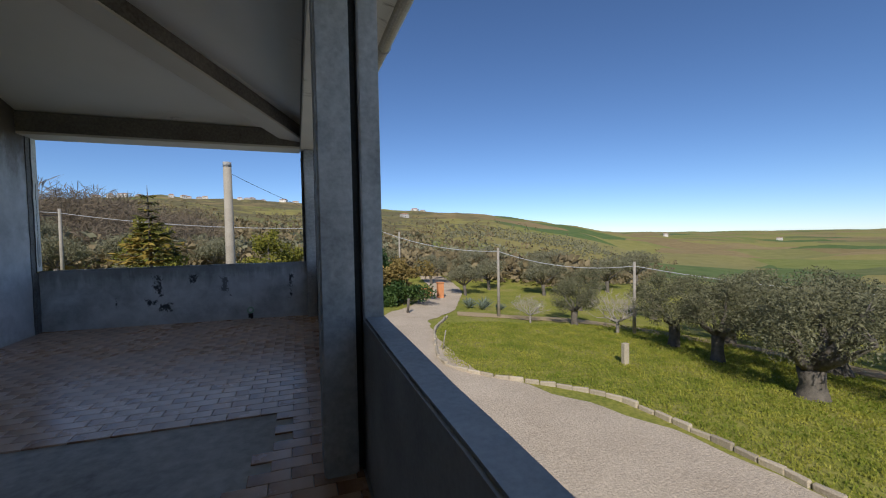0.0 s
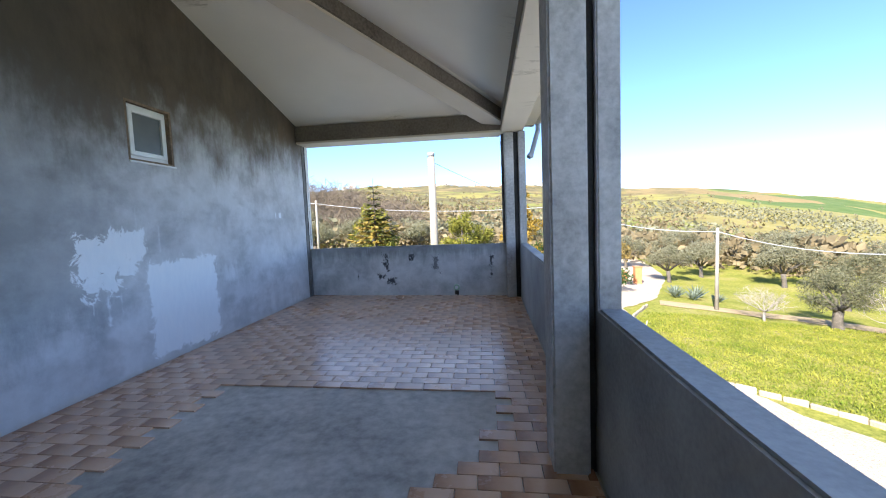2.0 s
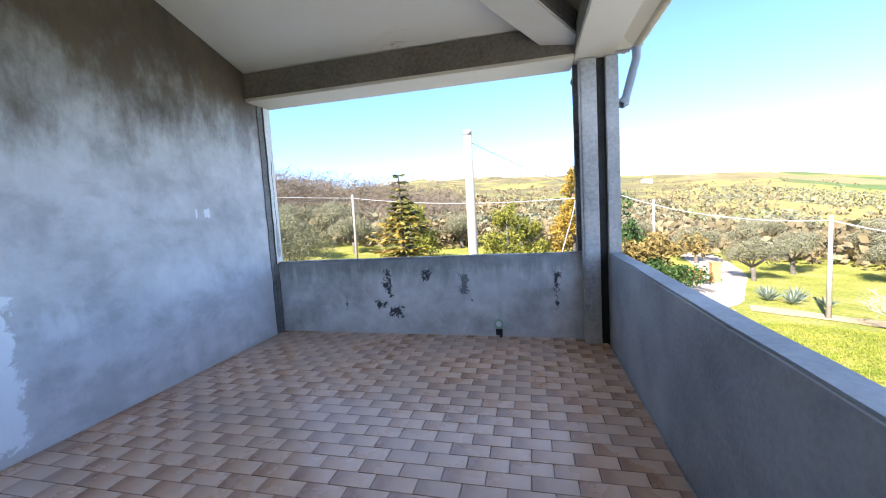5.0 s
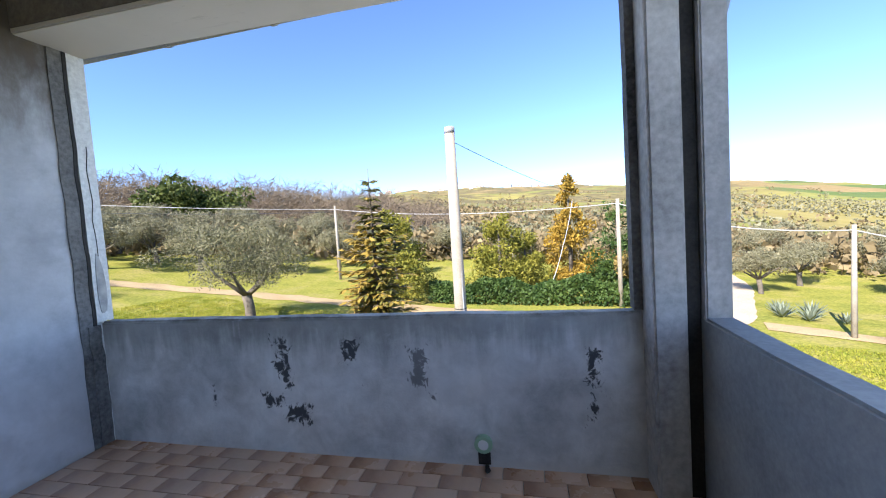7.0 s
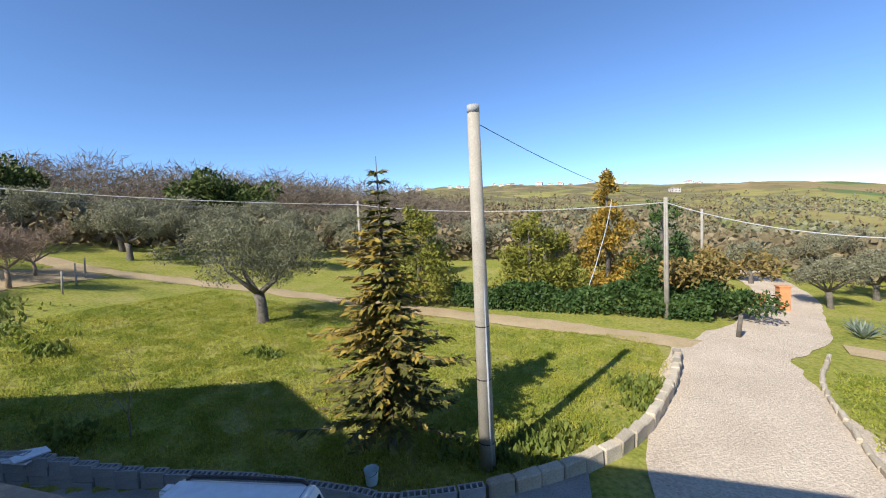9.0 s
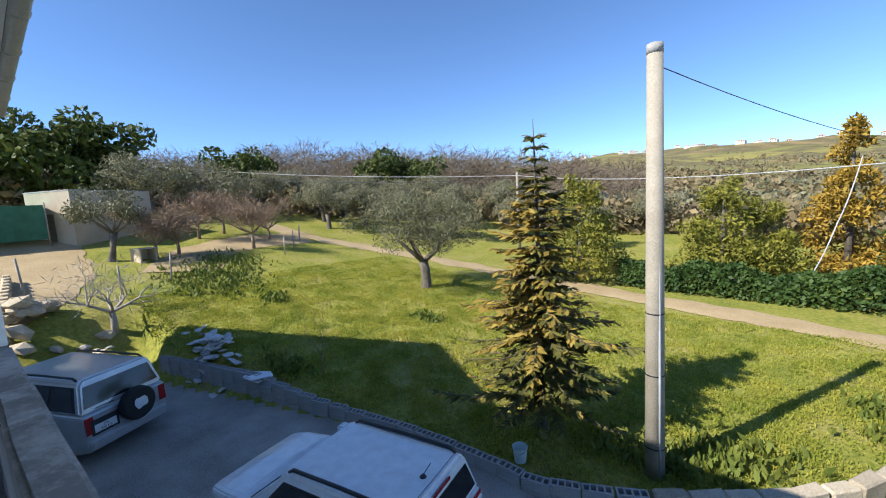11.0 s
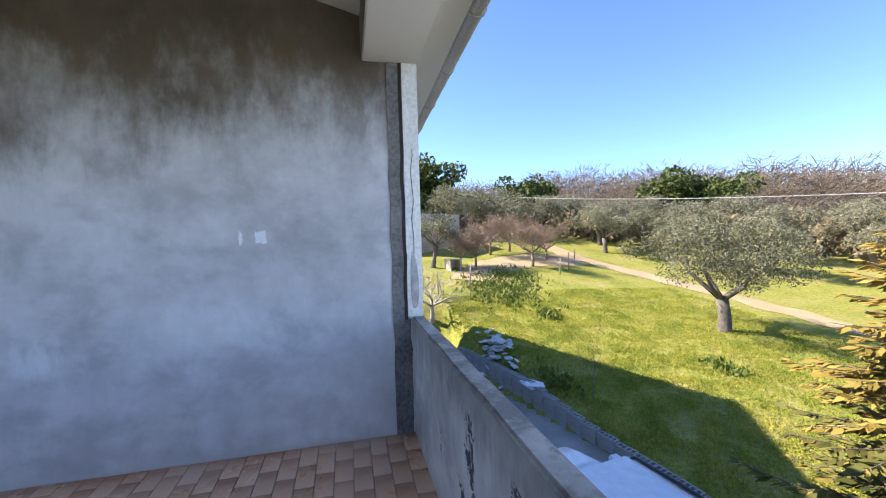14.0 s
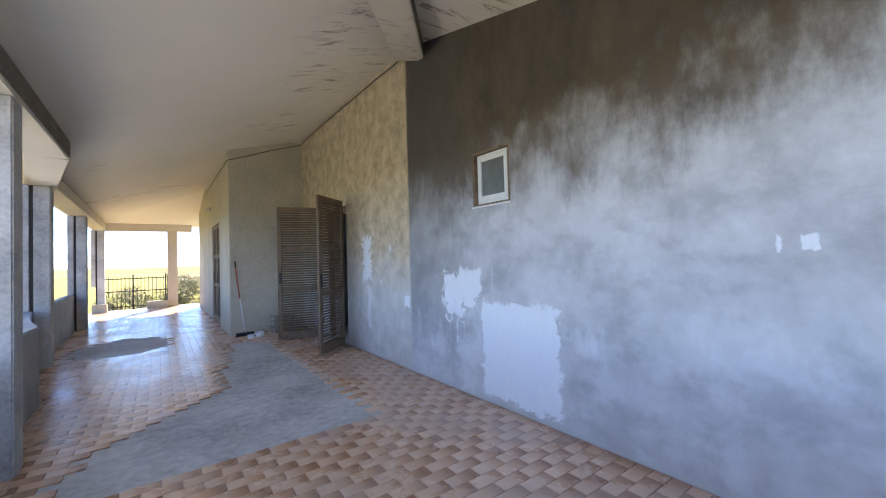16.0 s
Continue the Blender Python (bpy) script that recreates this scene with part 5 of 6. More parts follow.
def woods():
    """Bare woodland and scrub on the slopes, past counting."""
    g = np.random.default_rng(5)
    c, u, w = [], [], []
    for _ in range(1100):
        a = math.radians(g.uniform(-112, -8))
        r = g.uniform(50, 120) if g.random() < .8 else g.uniform(120, 260)
        x, y = r * math.sin(a), r * math.cos(a)
        z = ground_z(x, y)
        h = g.uniform(4.4, 6.4) * ((1.55 if r > 62 else .7) if not -1.1 < a < -.3 else (2.1 if r > 70 else .9))
        for _ in range(120):
            q = g.normal(size=3) * [.26, .26, .2]
            s = .22 + .62 * g.random()
            d = np.array([q[0] * 2.6, q[1] * 2.6, .42 + q[2] * 1.6])
            d /= np.linalg.norm(d)
            k = h * g.uniform(.05, .11)
            c.append((x + q[0] * h * min(1, 1.6 - s), y + q[1] * h * min(1, 1.6 - s), z + h * (s - .5 * (q[0] ** 2 + q[1] ** 2))))
            u.append(d * k)
            t = np.cross(d, g.normal(size=3))
            w.append(t / np.linalg.norm(t) * g.uniform(.02, .05) * (r / 60))
    o = quads("bare_woods", c, u, w, M["bare_wood"])
    tagged(o, "leafless brown woodland along the ridge", "woods", kind="stuff")
    c, u, w = [], [], []
    for _ in range(5200):
        a = math.radians(g.uniform(-112, 52))
        r = 42 * math.exp(g.uniform(0, 2.75))
        x, y = r * math.sin(a), r * math.cos(a)
        if r > 240 and noise.noise((x / 70, y / 70, 2.2)) < -.10 or (a > .5 and r > 110 and noise.noise((x / 60, y / 60, 2.2)) < .25):
            continue
        z = ground_z(x, y)
        s = g.uniform(.9, 2.1) * (1 if r < 150 else 1.25)
        n = 26 if r < 110 else 12
        d = g.normal(size=(n, 3))
        d /= np.linalg.norm(d, axis=1)[:, None]
        cc = np.array([x, y, z + s * .75]) + d * s * [1, 1, .8]
        t = g.normal(size=(n, 3)) + d
        t /= np.linalg.norm(t, axis=1)[:, None]
        v = np.cross(t, g.normal(size=(n, 3)))
        v /= np.linalg.norm(v, axis=1)[:, None]
        k = s * (.28 if r < 110 else .5)
        c += cc.tolist()
        u += (t * k).tolist()
        w += (v * k * .6).tolist()
    h = len(c) // 2
    tagged(quads("scrub", c, u, w, M["scrub_leaf"]), "grey-brown scrub and thickets on the hillside", "scrub", kind="stuff")
    c, u, w = [], [], []
    for _ in range(2600):
        a = math.radians(g.uniform(-60, 50))
        r = 46 * math.exp(g.uniform(0, 2.5))
        x, y = r * math.sin(a), r * math.cos(a)
        if noise.noise((x / 55, y / 55, 9.2)) < 0:
            continue
        z = ground_z(x, y)
        s = g.uniform(1.1, 2.1)
        n = 26 if r < 120 else 12
        d = g.normal(size=(n, 3))
        d /= np.linalg.norm(d, axis=1)[:, None]
        cc = np.array([x, y, z + s * .9]) + d * s * [1, 1, .8]
        t = g.normal(size=(n, 3)) + d
        t /= np.linalg.norm(t, axis=1)[:, None]
        v = np.cross(t, g.normal(size=(n, 3)))
        v /= np.linalg.norm(v, axis=1)[:, None]
        k = s * (.28 if r < 120 else .5)
        c += cc.tolist()
        u += (t * k).tolist()
        w += (v * k * .6).tolist()
    # planted grove in rows on the far slope
    for i in range(22):
        for j in range(16):
            x, y = 128 + i * 7 + j * 2.4, 300 + j * 8 - i * 3
            z = ground_z(x, y)
            for _ in range(7):
                d = g.normal(size=3)
                d /= np.linalg.norm(d)
                c.append((x + d[0] * 1.5, y + d[1] * 1.5, z + 1.5 + d[2] * 1.2))
                t = g.normal(size=3)
                u.append(t / np.linalg.norm(t) * 1.0)
                v = np.cross(t, g.normal(size=3))
                w.append(v / np.linalg.norm(v) * .8)
    tagged(quads("olive_groves", c, u, w, M["olive_far"]), "distant grey-green olive groves on the slopes", "groves", kind="stuff")


woods()


def grass():
    g = np.random.default_rng(8)

    def blades(name, pts, hmin, hmax, mat_, label, per=4, wide=.012):
        p = np.array([(x, y, ground_z(x, y)) for x, y in pts])
        p = np.repeat(p, per, 0)
        n = len(p)
        d = np.stack([g.normal(size=n) * .5, g.normal(size=n) * .5, np.ones(n)], 1)
        d /= np.linalg.norm(d, axis=1)[:, None]
        k = g.uniform(hmin, hmax, n) / 2
        p[:, :2] += g.normal(size=(n, 2)) * .07
        p[:, 2] += k * .8
        t = np.cross(d, np.stack([g.normal(size=n), g.normal(size=n), np.full(n, .2)], 1))
        t /= np.linalg.norm(t, axis=1)[:, None]
        tagged(quads(name, p, d * k[:, None], t * wide, M[mat_]), label, "grass", kind="stuff")

    pts = []
    while len(pts) < 34000:
        x, y = g.uniform(-17, 6.5), g.uniform(3.4, 18.5)
        if y > kerb_y(x) + .25 and (x < 4.5 or y > 2.6 * (x - 4.6) + 9.6) and y < 17.6 + .12 * (5 - x) and g.random() < (1.25 - y / 24) * (.35 + .65 * (noise.noise((x * 1.1, y * 1.1, 4)) > -.05)):
            pts.append((x, y))
    blades("lawn_grass", pts, .03, .11, "grass", "rough green and yellow lawn grass in the sun", 5, .014)
    pts = []
    while len(pts) < 20000:
        x, y = g.uniform(9, 26), g.uniform(-6, 15)
        lim = float(np.interp(y, [p[1] for p in KERB_B[::-1]], [p[0] for p in KERB_B[::-1]]))
        if x > lim + .25 and y < 15.5 - .2 * (x - 12):
            pts.append((x, y))
    blades("meadow_grass", pts, .04, .13, "grass", "lush green grass under the olive trees", 4, .018)
    pts = []
    for cx, cy, r, n in ((-17.5, 7.6, 2.2, 420), (-13.5, 8.4, .6, 60), (2.5, 8.6, .9, 120), (1.2, 7.9, .7, 90), (5.2, 12.2, .7, 80), (5.0, 10.8, .5, 50), (-8.2, 5.6, .8, 60), (-20, 9.5, 1.6, 200), (-7.6, 11.6, .5, 40)):
        for _ in range(n):
            x, y = cx + g.normal() * r * .7, cy + g.normal() * r * .45
            if y > kerb_y(x) + .2:
                pts.append((x, y))
    blades("weeds", pts, .12, .34, "weed", "broad-leaved weeds in clumps", 3, .05)


grass()


def agave(x, y, s):
    a = thing("agave", "spiky grey-green agave by the drive", "plant", pose(x, y, ground_z(x, y)), group="agaves")
    bm = bmesh.new()
    for i in range(22):
        t = i * 2.4
        tilt = .25 + .9 * (i / 22)
        d = Vector((math.cos(t) * math.sin(tilt), math.sin(t) * math.sin(tilt), math.cos(tilt)))
        sd_ = d.cross(Vector((0, 0, 1))).normalized() * .07 * s
        p = [bm.verts.new(q) for q in (sd_ * .6, d * s * .5 + sd_, d * s, d * s * .5 - sd_, -sd_ * .6)]
        lo = [bm.verts.new(q.co - Vector((0, 0, .03))) for q in p]
        bm.faces.new(p)
        bm.faces.new(lo[::-1])
        for k in range(5):
            bm.faces.new((p[k], lo[k], lo[(k + 1) % 5], p[(k + 1) % 5]))
    part("leaves", bm, M["agave"], a)


M["agave"] = mottled("agave_leaf", (0.09, 0.12, 0.085), (0.20, 0.23, 0.17), 5, 30, .5)
for x, y, s in ((15.4, 20.2, .85), (16.2, 19.6, .75), (16.9, 20.6, .9), (15.9, 21.5, .7), (17.6, 19.4, .6)):
    agave(x, y, s)

# ---- poles, cables ----
def pole(name, x, y, top, r0, r1, mat_, label, cap=False):
    p = thing(name, label, "pole", pose(x, y, 0), group="utility poles")
    z0 = ground_z(x, y)
    bm = bmesh.new()
    tube(bm, [(0, 0, z0 - .3), (0, 0, (z0 + top) / 2), (0, 0, top)], [r0, (r0 + r1) / 2, r1], 18)
    part("shaft", bm, M[mat_], p)
    if cap:
        bm = bmesh.new()
        tube(bm, [(0, 0, top - .13), (0, 0, top + .02)], [r1 + .006, r1 + .004], 18)
        part("cap", bm, M["block"], p, "weathered grey cap")
        for z in (z0 + .55, z0 + 1.9, z0 + 3.0):
            bm = bmesh.new()
            rr = r0 + (r1 - r0) * (z - z0) / (top - z0) + .006
            tube(bm, [(0, 0, z), (0, 0, z + .02)], rr, 18)
            part("strap", bm, M["iron"], p)
        bm = bmesh.new()
        tube(bm, [(.07, -.08, top - 2.6), (.09, -.10, z0 + 3), (.10, -.12, z0 + 2), (.105, -.125, z0)], .022, 8)
        part("conduit", bm, M["drain"], p, "grey conduit strapped to the pole")
    return p


pole("utility_pole", 1.30, 7.42, 3.72, .168, .120, "pole", "thick pale concrete utility pole standing on the lawn", True)
pole("utility_pole", -12.5, 29, 3.6, .13, .09, "wood_pole", "slim grey utility pole behind the track")
pole("utility_pole", 8.1, 21.1, 2.2, .13, .09, "wood_pole", "slim pale utility pole by the ivy hedge")
pole("utility_pole", 16.0, 16.7, .32, .11, .075, "wood_pole", "slim pale utility pole beside the path")
pole("utility_pole", 22.3, 11.3, -.55, .11, .075, "wood_pole", "slim grey utility pole among the olive trees")
pole("utility_pole", -47, 14, 7.4, .13, .09, "wood_pole", "slim grey utility pole on the ridge")
pole("utility_pole", 12.5, 30, 1.6, .1, .08, "wood_pole", "slim grey utility pole beyond the hedge")


def cable(pts, r, mat_, sag, label):
    c = thing("overhead_cable", label, "cable", group="overhead cables")
    bm = bmesh.new()
    line = []
    for p, q in zip(pts, pts[1:]):
        p, q = Vector(p), Vector(q)
        for i in range(16):
            t = i / 16
            line.append(p.lerp(q, t) - Vector((0, 0, sag * 4 * t * (1 - t))))
    line.append(Vector(pts[-1]))
    tube(bm, line, r, 6)
    part("wire", bm, M[mat_], c)


cable([(-75, -12, 9.2), (-47, 14, 7.2), (-12.5, 29, 3.3), (8.1, 21.1, 1.95), (16.0, 16.7, .1), (22.3, 11.3, -.8), (36, 0, -2.2)], .022, "cable", .5, "pale overhead cable from pole to pole")
cable([(-75, -12, 8.6), (-47, 14, 6.6), (-12.5, 29, 3.1)], .016, "cable_dark", .7, "dark overhead cable on the ridge")
cable([(1.33, 7.5, 3.42), (8.1, 21.1, 2.1)], .008, "cable_dark", .35, "thin dark cable from the concrete pole")
cable([(6.3, 25.8, 2.4), (5.4, 23.9, -.4), (4.3, 22.2, -2.9)], .025, "cable", .25, "pale stay cable hanging beside the cypress")

# ---- kerbs ----
def hollow_block():
    L_, W_, H_ = .49, .19, .19
    bm = boxes((-L_ / 2, L_ / 2, -W_ / 2, -W_ / 2 + .03, 0, H_), (-L_ / 2, L_ / 2, W_ / 2 - .03, W_ / 2, 0, H_), (-L_ / 2 + .03, L_ / 2 - .03, -W_ / 2 + .03, W_ / 2 - .03, 0, .04))
    for i in range(5):
        x = -L_ / 2 + .015 + i * (L_ - .03) / 4
        box(bm, x - .015, x + .015, -W_ / 2 + .0301, W_ / 2 - .0301, .0401 if 0 < i < 4 else 0, H_)
    return mesh_of("block", bm, M["block"])


def kerbs():
    k = thing("kerb_blocks", "kerb of grey hollow concrete blocks along the lawn", "kerb", kind="structure")
    me = hollow_block()
    solid = mesh_of("block", bevel(boxes((-.245, .245, -.095, .095, 0, .19)), .01), M["block"])
    line = smooth_line([(x, y, 0) for x, y in KERB_A[:7]], .05)
    dist, nxt = 0.0, 0.25
    for p, q in zip(line, line[1:]):
        dist += (q - p).length
        if dist > nxt:
            nxt += .505
            d = q - p
            top = max(YARD + .30, min(ground_z(p.x, p.y + .6) + .06, YARD + .75))
            a = math.degrees(math.atan2(d.y, d.x))
            z = top - .19
            first = True
            while z > YARD - .12:
                o = new("block", me if first else solid)
                o.parent = k
                o.matrix_local = pose(p.x + random.uniform(-.01, .01), p.y + random.uniform(-.015, .015), z + random.uniform(-.006, .006), 0, 0, a + random.uniform(-2, 2))
                z -= .195
                first = False
    for pts, w, h, label in ((KERB_A[6:], .24, .34, "kerb of rough pale stones round the lawn"), (KERB_B, .13, .15, "kerb of rough pale stones along the drive")):
        k = thing("kerb_stones", label, "kerb", kind="structure")
        line = smooth_line([(x, y, 0) for x, y in pts], .05)
        dist, nxt = 0.0, .25
        ms = []
        for i in range(5):
            bm = bevel(boxes((-.26, .26, -w / 2, w / 2, -.2, h)), .03, 1)
            for v in bm.verts:
                v.co += Vector((noise.noise(v.co * 5 + Vector((i, 0, 0))), noise.noise(v.co * 5 + Vector((0, i, 0))), noise.noise(v.co * 5 + Vector((0, 0, i))))) * .03
            ms.append(mesh_of("stone", bm, M["stone"]))
        for p, q in zip(line, line[1:]):
            dist += (q - p).length
            if dist > nxt:
                nxt += .53
                d = q - p
                o = new("stone", random.choice(ms))
                o.parent = k
                o.matrix_local = pose(p.x, p.y, ground_z(p.x, p.y) + random.uniform(-.05, .03), random.uniform(-3, 3), 0, math.degrees(math.atan2(d.y, d.x)) + random.uniform(-5, 5))


kerbs()

# ---- cars ----
M["white_paint"] = plain("white_car_paint", (0.78, 0.79, 0.80), .22, 0.0, .5, .6)
M["silver_paint"] = plain("silver_car_paint", (0.50, 0.51, 0.52), .28, .55, .5, .5)
M["car_glass"] = plain("dark_car_glass", (0.012, 0.013, 0.015), .06, 0.0, .6)
M["rubber"] = plain("black_rubber", (0.018, 0.018, 0.018), .8)
M["trim_black"] = plain("black_trim", (0.025, 0.025, 0.027), .45)
M["tail_red"] = plain("red_tail_lamp", (0.30, 0.015, 0.015), .2)
M["lamp_clear"] = plain("clear_lamp", (0.55, 0.57, 0.60), .15)
M["plate_white"] = plain("plate_white", (0.72, 0.73, 0.74), .5)
M["grey_metal"] = plain("grey_metal", (0.38, 0.39, 0.40), .35, .8)


def section(x, hw, z0, zt, crown=.0, r=.10):
    """One closed body ring across the car at x."""
    pts = [(-hw + .05, z0), (-hw, z0 + .14), (-hw, zt - r), (-hw + r * .35, zt - r * .25), (-hw + r, zt), (0, zt + crown), (hw - r, zt), (hw - r * .35, zt - r * .25), (hw, zt - r), (hw, z0 + .14), (hw - .05, z0)]
    return [Vector((x, y, z)) for y, z in pts]


def wheel(car, x, y, r, w=.22):
    wh = new("wheel")
    wh.parent = car
    wh.location = (x, y, r)
    bm = bmesh.new()
    prof = [(r * .64, -w / 2), (r * .93, -w / 2), (r, -w / 2 + .04), (r, w / 2 - .04), (r * .93, w / 2), (r * .64, w / 2)]
    n = 26
    rings = [[Vector((math.cos(a) * q, v, math.sin(a) * q)) for q, v in prof] for a in [math.tau * i / n for i in range(n)]]
    vr = [[bm.verts.new(p) for p in g] for g in rings]
    for i in range(n):
        a, b = vr[i], vr[(i + 1) % n]
        for k in range(6):
            bm.faces.new((a[k], b[k], b[(k + 1) % 6], a[(k + 1) % 6])).smooth = True
    part("tyre", bm, M["rubber"], wh)
    bm = bmesh.new()
    s = 1 if y > 0 else -1
    tube(bm, [(0, s * w * .12, 0), (0, s * w * .2, 0)], r * .63, 24)
    for i in range(6):
        a = math.tau * i / 6
        d, e = Vector((math.cos(a), 0, math.sin(a))), Vector((-math.sin(a), 0, math.cos(a)))
        y0, y1 = s * w * .2, s * w * .42
        loft(bm, [[d * q + e * h + Vector((0, y0, 0)), d * q - e * h + Vector((0, y0, 0)), d * q - e * h + Vector((0, y1, 0)), d * q + e * h + Vector((0, y1, 0))] for q, h in ((.03, .05), (r * .62, .035))])
    part("rim", bm, M["grey_metal"], wh)


def panel(name, pts, off, material, parent, label="", thick=.012, inset=0.0):
    """A pane or plate laid on the outside of a four- or more-sided face."""
    pts = [Vector(p) for p in pts]
    c = sum(pts, Vector()) / len(pts)
    nrm = (pts[1] - pts[0]).cross(pts[2] - pts[0]).normalized()
    pts = [p + (c - p).normalized() * inset for p in pts]
    bm = bmesh.new()
    loft(bm, [[p + nrm * (off - thick) for p in pts], [p + nrm * off for p in pts]])
    return part(name, bm, material, parent, label)


def car(name, label, m, L, W, H, paint, hood_z, belt, hood_len, screen, rear_slope, wheel_r, base, front_over, rear_over, tumble=.13):
    """A two-box car, nose along +x, standing on z = 0."""
    c = thing(name, label, "car", m)
    hw = W / 2
    xf, xr = L / 2, -L / 2
    xs = xf - hood_len
    bm = bmesh.new()
    rings = [section(xf, hw * .80, .42, hood_z - .14, .0), section(xf - .07, hw * .92, .30, hood_z - .06, .01), section(xf - .35, hw * .98, .24, hood_z - .01, .025), section(xs + .15, hw, .24, hood_z + .05, .03),
             section(xs, hw, .24, belt, .0, .06), section(0, hw, .24, belt, .0, .06), section(xr + .35, hw, .26, belt, .0, .06), section(xr + .05, hw * .965, .32, belt - .02, .0, .06), section(xr, hw * .93, .40, belt - .06, .0, .06)]
    loft(bm, rings, smooth=False)
    part("body", bevel(bm, .045, 3), paint, c)
    # cabin
    rx0, rx1 = xs - screen, xr + rear_slope
    ct = hw - tumble
    lo = [(xs + .02, -hw + .03), (xs + .02, hw - .03), (xr + .06, hw - .04), (xr + .06, -hw + .04)]
    hi = [(rx0, -ct), (rx0, ct), (rx1, ct - .02), (rx1, -ct + .02)]
    bm = bmesh.new()
    zt = H
    rl = [Vector((x, y, belt - .02)) for x, y in lo]
    rh = [Vector((x, y, zt - .10)) for x, y in hi]
    rt = [Vector((x * .985 + (.0 if i < 2 else .0), y * .86, zt - .015)) for i, (x, y) in enumerate(hi)]
    loft(bm, [rl, rh, rt])
    part("cabin", bevel(bm, .05, 3), paint, c)
    # panes
    fr = lambda a, b, t: a.lerp(b, t)
    panel("windscreen", [fr(rl[1], rh[1], .06), fr(rl[1], rh[1], .94), fr(rl[0], rh[0], .94), fr(rl[0], rh[0], .06)], .012, M["car_glass"], c, "dark windscreen", inset=.07)
    panel("rear_window", [fr(rl[3], rh[3], .14), fr(rl[3], rh[3], .93), fr(rl[2], rh[2], .93), fr(rl[2], rh[2], .14)], .012, M["car_glass"], c, "dark rear window", inset=.09)
    for a, b, s in ((0, 3, -1), (1, 2, 1)):
        q = lambda u, v: fr(fr(rl[a], rl[b], u), fr(rh[a], rh[b], u), v)
        pts = [q(.10, .10), q(.96, .10), q(.96, .93), q(.06, .93)]
        panel("window_band", pts if s > 0 else pts[::-1], .004, M["trim_black"], c)
        for u0, u1 in ((.10, .40), (.425, .70), (.725, .94)):
            pts = [q(u0 + (.05 if u0 < .2 else 0), .12), q(u1, .12), q(u1, .90), q(u0 + (.03 if u0 < .2 else 0), .90)]
            panel("side_window", pts if s > 0 else pts[::-1], .010, M["car_glass"], c, "dark side window", inset=.02)
        # roof rail
        bm = bmesh.new()
        r0, r1 = Vector((rx0 - .10, s * (ct - .075), zt - .045)), Vector((rx1 + .12, s * (ct - .095), zt - .045))
        tube(bm, [r0, r0.lerp(r1, .05) + Vector((0, 0, .055)), r0.lerp(r1, .5) + Vector((0, 0, .068)), r0.lerp(r1, .95) + Vector((0, 0, .055)), r1], [.02, .026, .026, .026, .02], 8)
        part("roof_rail", bm, M["trim_black"], c, "black roof rail")
        bm = boxes((xs - .18, xs - .02, s * hw + (0 if s > 0 else -.20), s * hw + (.20 if s > 0 else 0), belt + .02, belt + .17))
        part("mirror", bevel(bm, .03, 2), paint, c)
        panel("headlight", [(xf - .02, s * hw * .52, hood_z - .30), (xf - .02, s * hw * .80, hood_z - .30), (xf - .05, s * hw * .80, hood_z - .14), (xf - .03, s * hw * .52, hood_z - .14)][::s], .02, M["lamp_clear"], c)
        part("sill", bevel(boxes((-base / 2 + .35, base / 2 - .35, s * hw - .02, s * hw + .012, .24, .36)), .008), M["trim_black"], c)
        for x in (front_over, rear_over):
            bm = bmesh.new()
            tube(bm, [(x, s * (hw - .06), wheel_r), (x, s * (hw + .008), wheel_r)], wheel_r + .055, 26)
            part("wheel_arch", bm, M["trim_black"], c)
            wheel(c, x, s * (hw - .07), wheel_r)
    part("front_bumper", bevel(boxes((xf - .10, xf + .05, -hw * .84, hw * .84, .30, .52)), .03, 2), M["trim_black"], c)
    part("grille", boxes((xf - .03, xf + .022, -hw * .48, hw * .48, hood_z - .30, hood_z - .16)), M["trim_black"], c)
    part("rear_bumper", bevel(boxes((xr - .07, xr + .12, -hw * .90, hw * .90, .36, .58)), .035, 2), paint, c)
    return c, dict(hw=hw, xr=xr, rx1=rx1, ct=ct, zt=zt, belt=belt)


jeep, k = car("car", "small white off-road car with black roof rails, parked in shade", pose(-2.10, 3.13, YARD + .03, 0, 0, 188.5), 3.88, 1.80, 1.69, M["white_paint"], 1.06, 1.10, 1.0, .66, .16, .34, 2.57, 1.28, -1.29, .17)
for s in (-1, 1):
    panel("tail_lamp", [(k["xr"] + .005, s * k["hw"] * .62, .86), (k["xr"] + .005, s * k["hw"] * .90, .86), (k["xr"] + .03, s * k["hw"] * .90, 1.08), (k["xr"] + .03, s * k["hw"] * .62, 1.08)][::-s], .015, M["tail_red"], jeep)
bm = bmesh.new()
tube(bm, [(k["rx1"] + .25, 0, 1.67), (k["rx1"] + .25, 0, 1.70)], [.05, .03], 12)
part("antenna_base", bm, M["trim_black"], jeep)
bm = bmesh.new()
tube(bm, [(k["rx1"] + .25, 0, 1.70), (k["rx1"] + .12, 0, 1.90)], .006, 6)
part("antenna", bm, M["trim_black"], jeep)
part("roof_seam", boxes((k["rx1"] + .10, k["rx1"] + .106, -.60, .60, 1.684, 1.688)), M["trim_black"], jeep)
bm = boxes((k["rx1"] - .03, k["rx1"] - .015, -.20, .20, 1.60, 1.64))
part("brake_lamp", bm, M["tail_red"], jeep, "red high brake lamp")

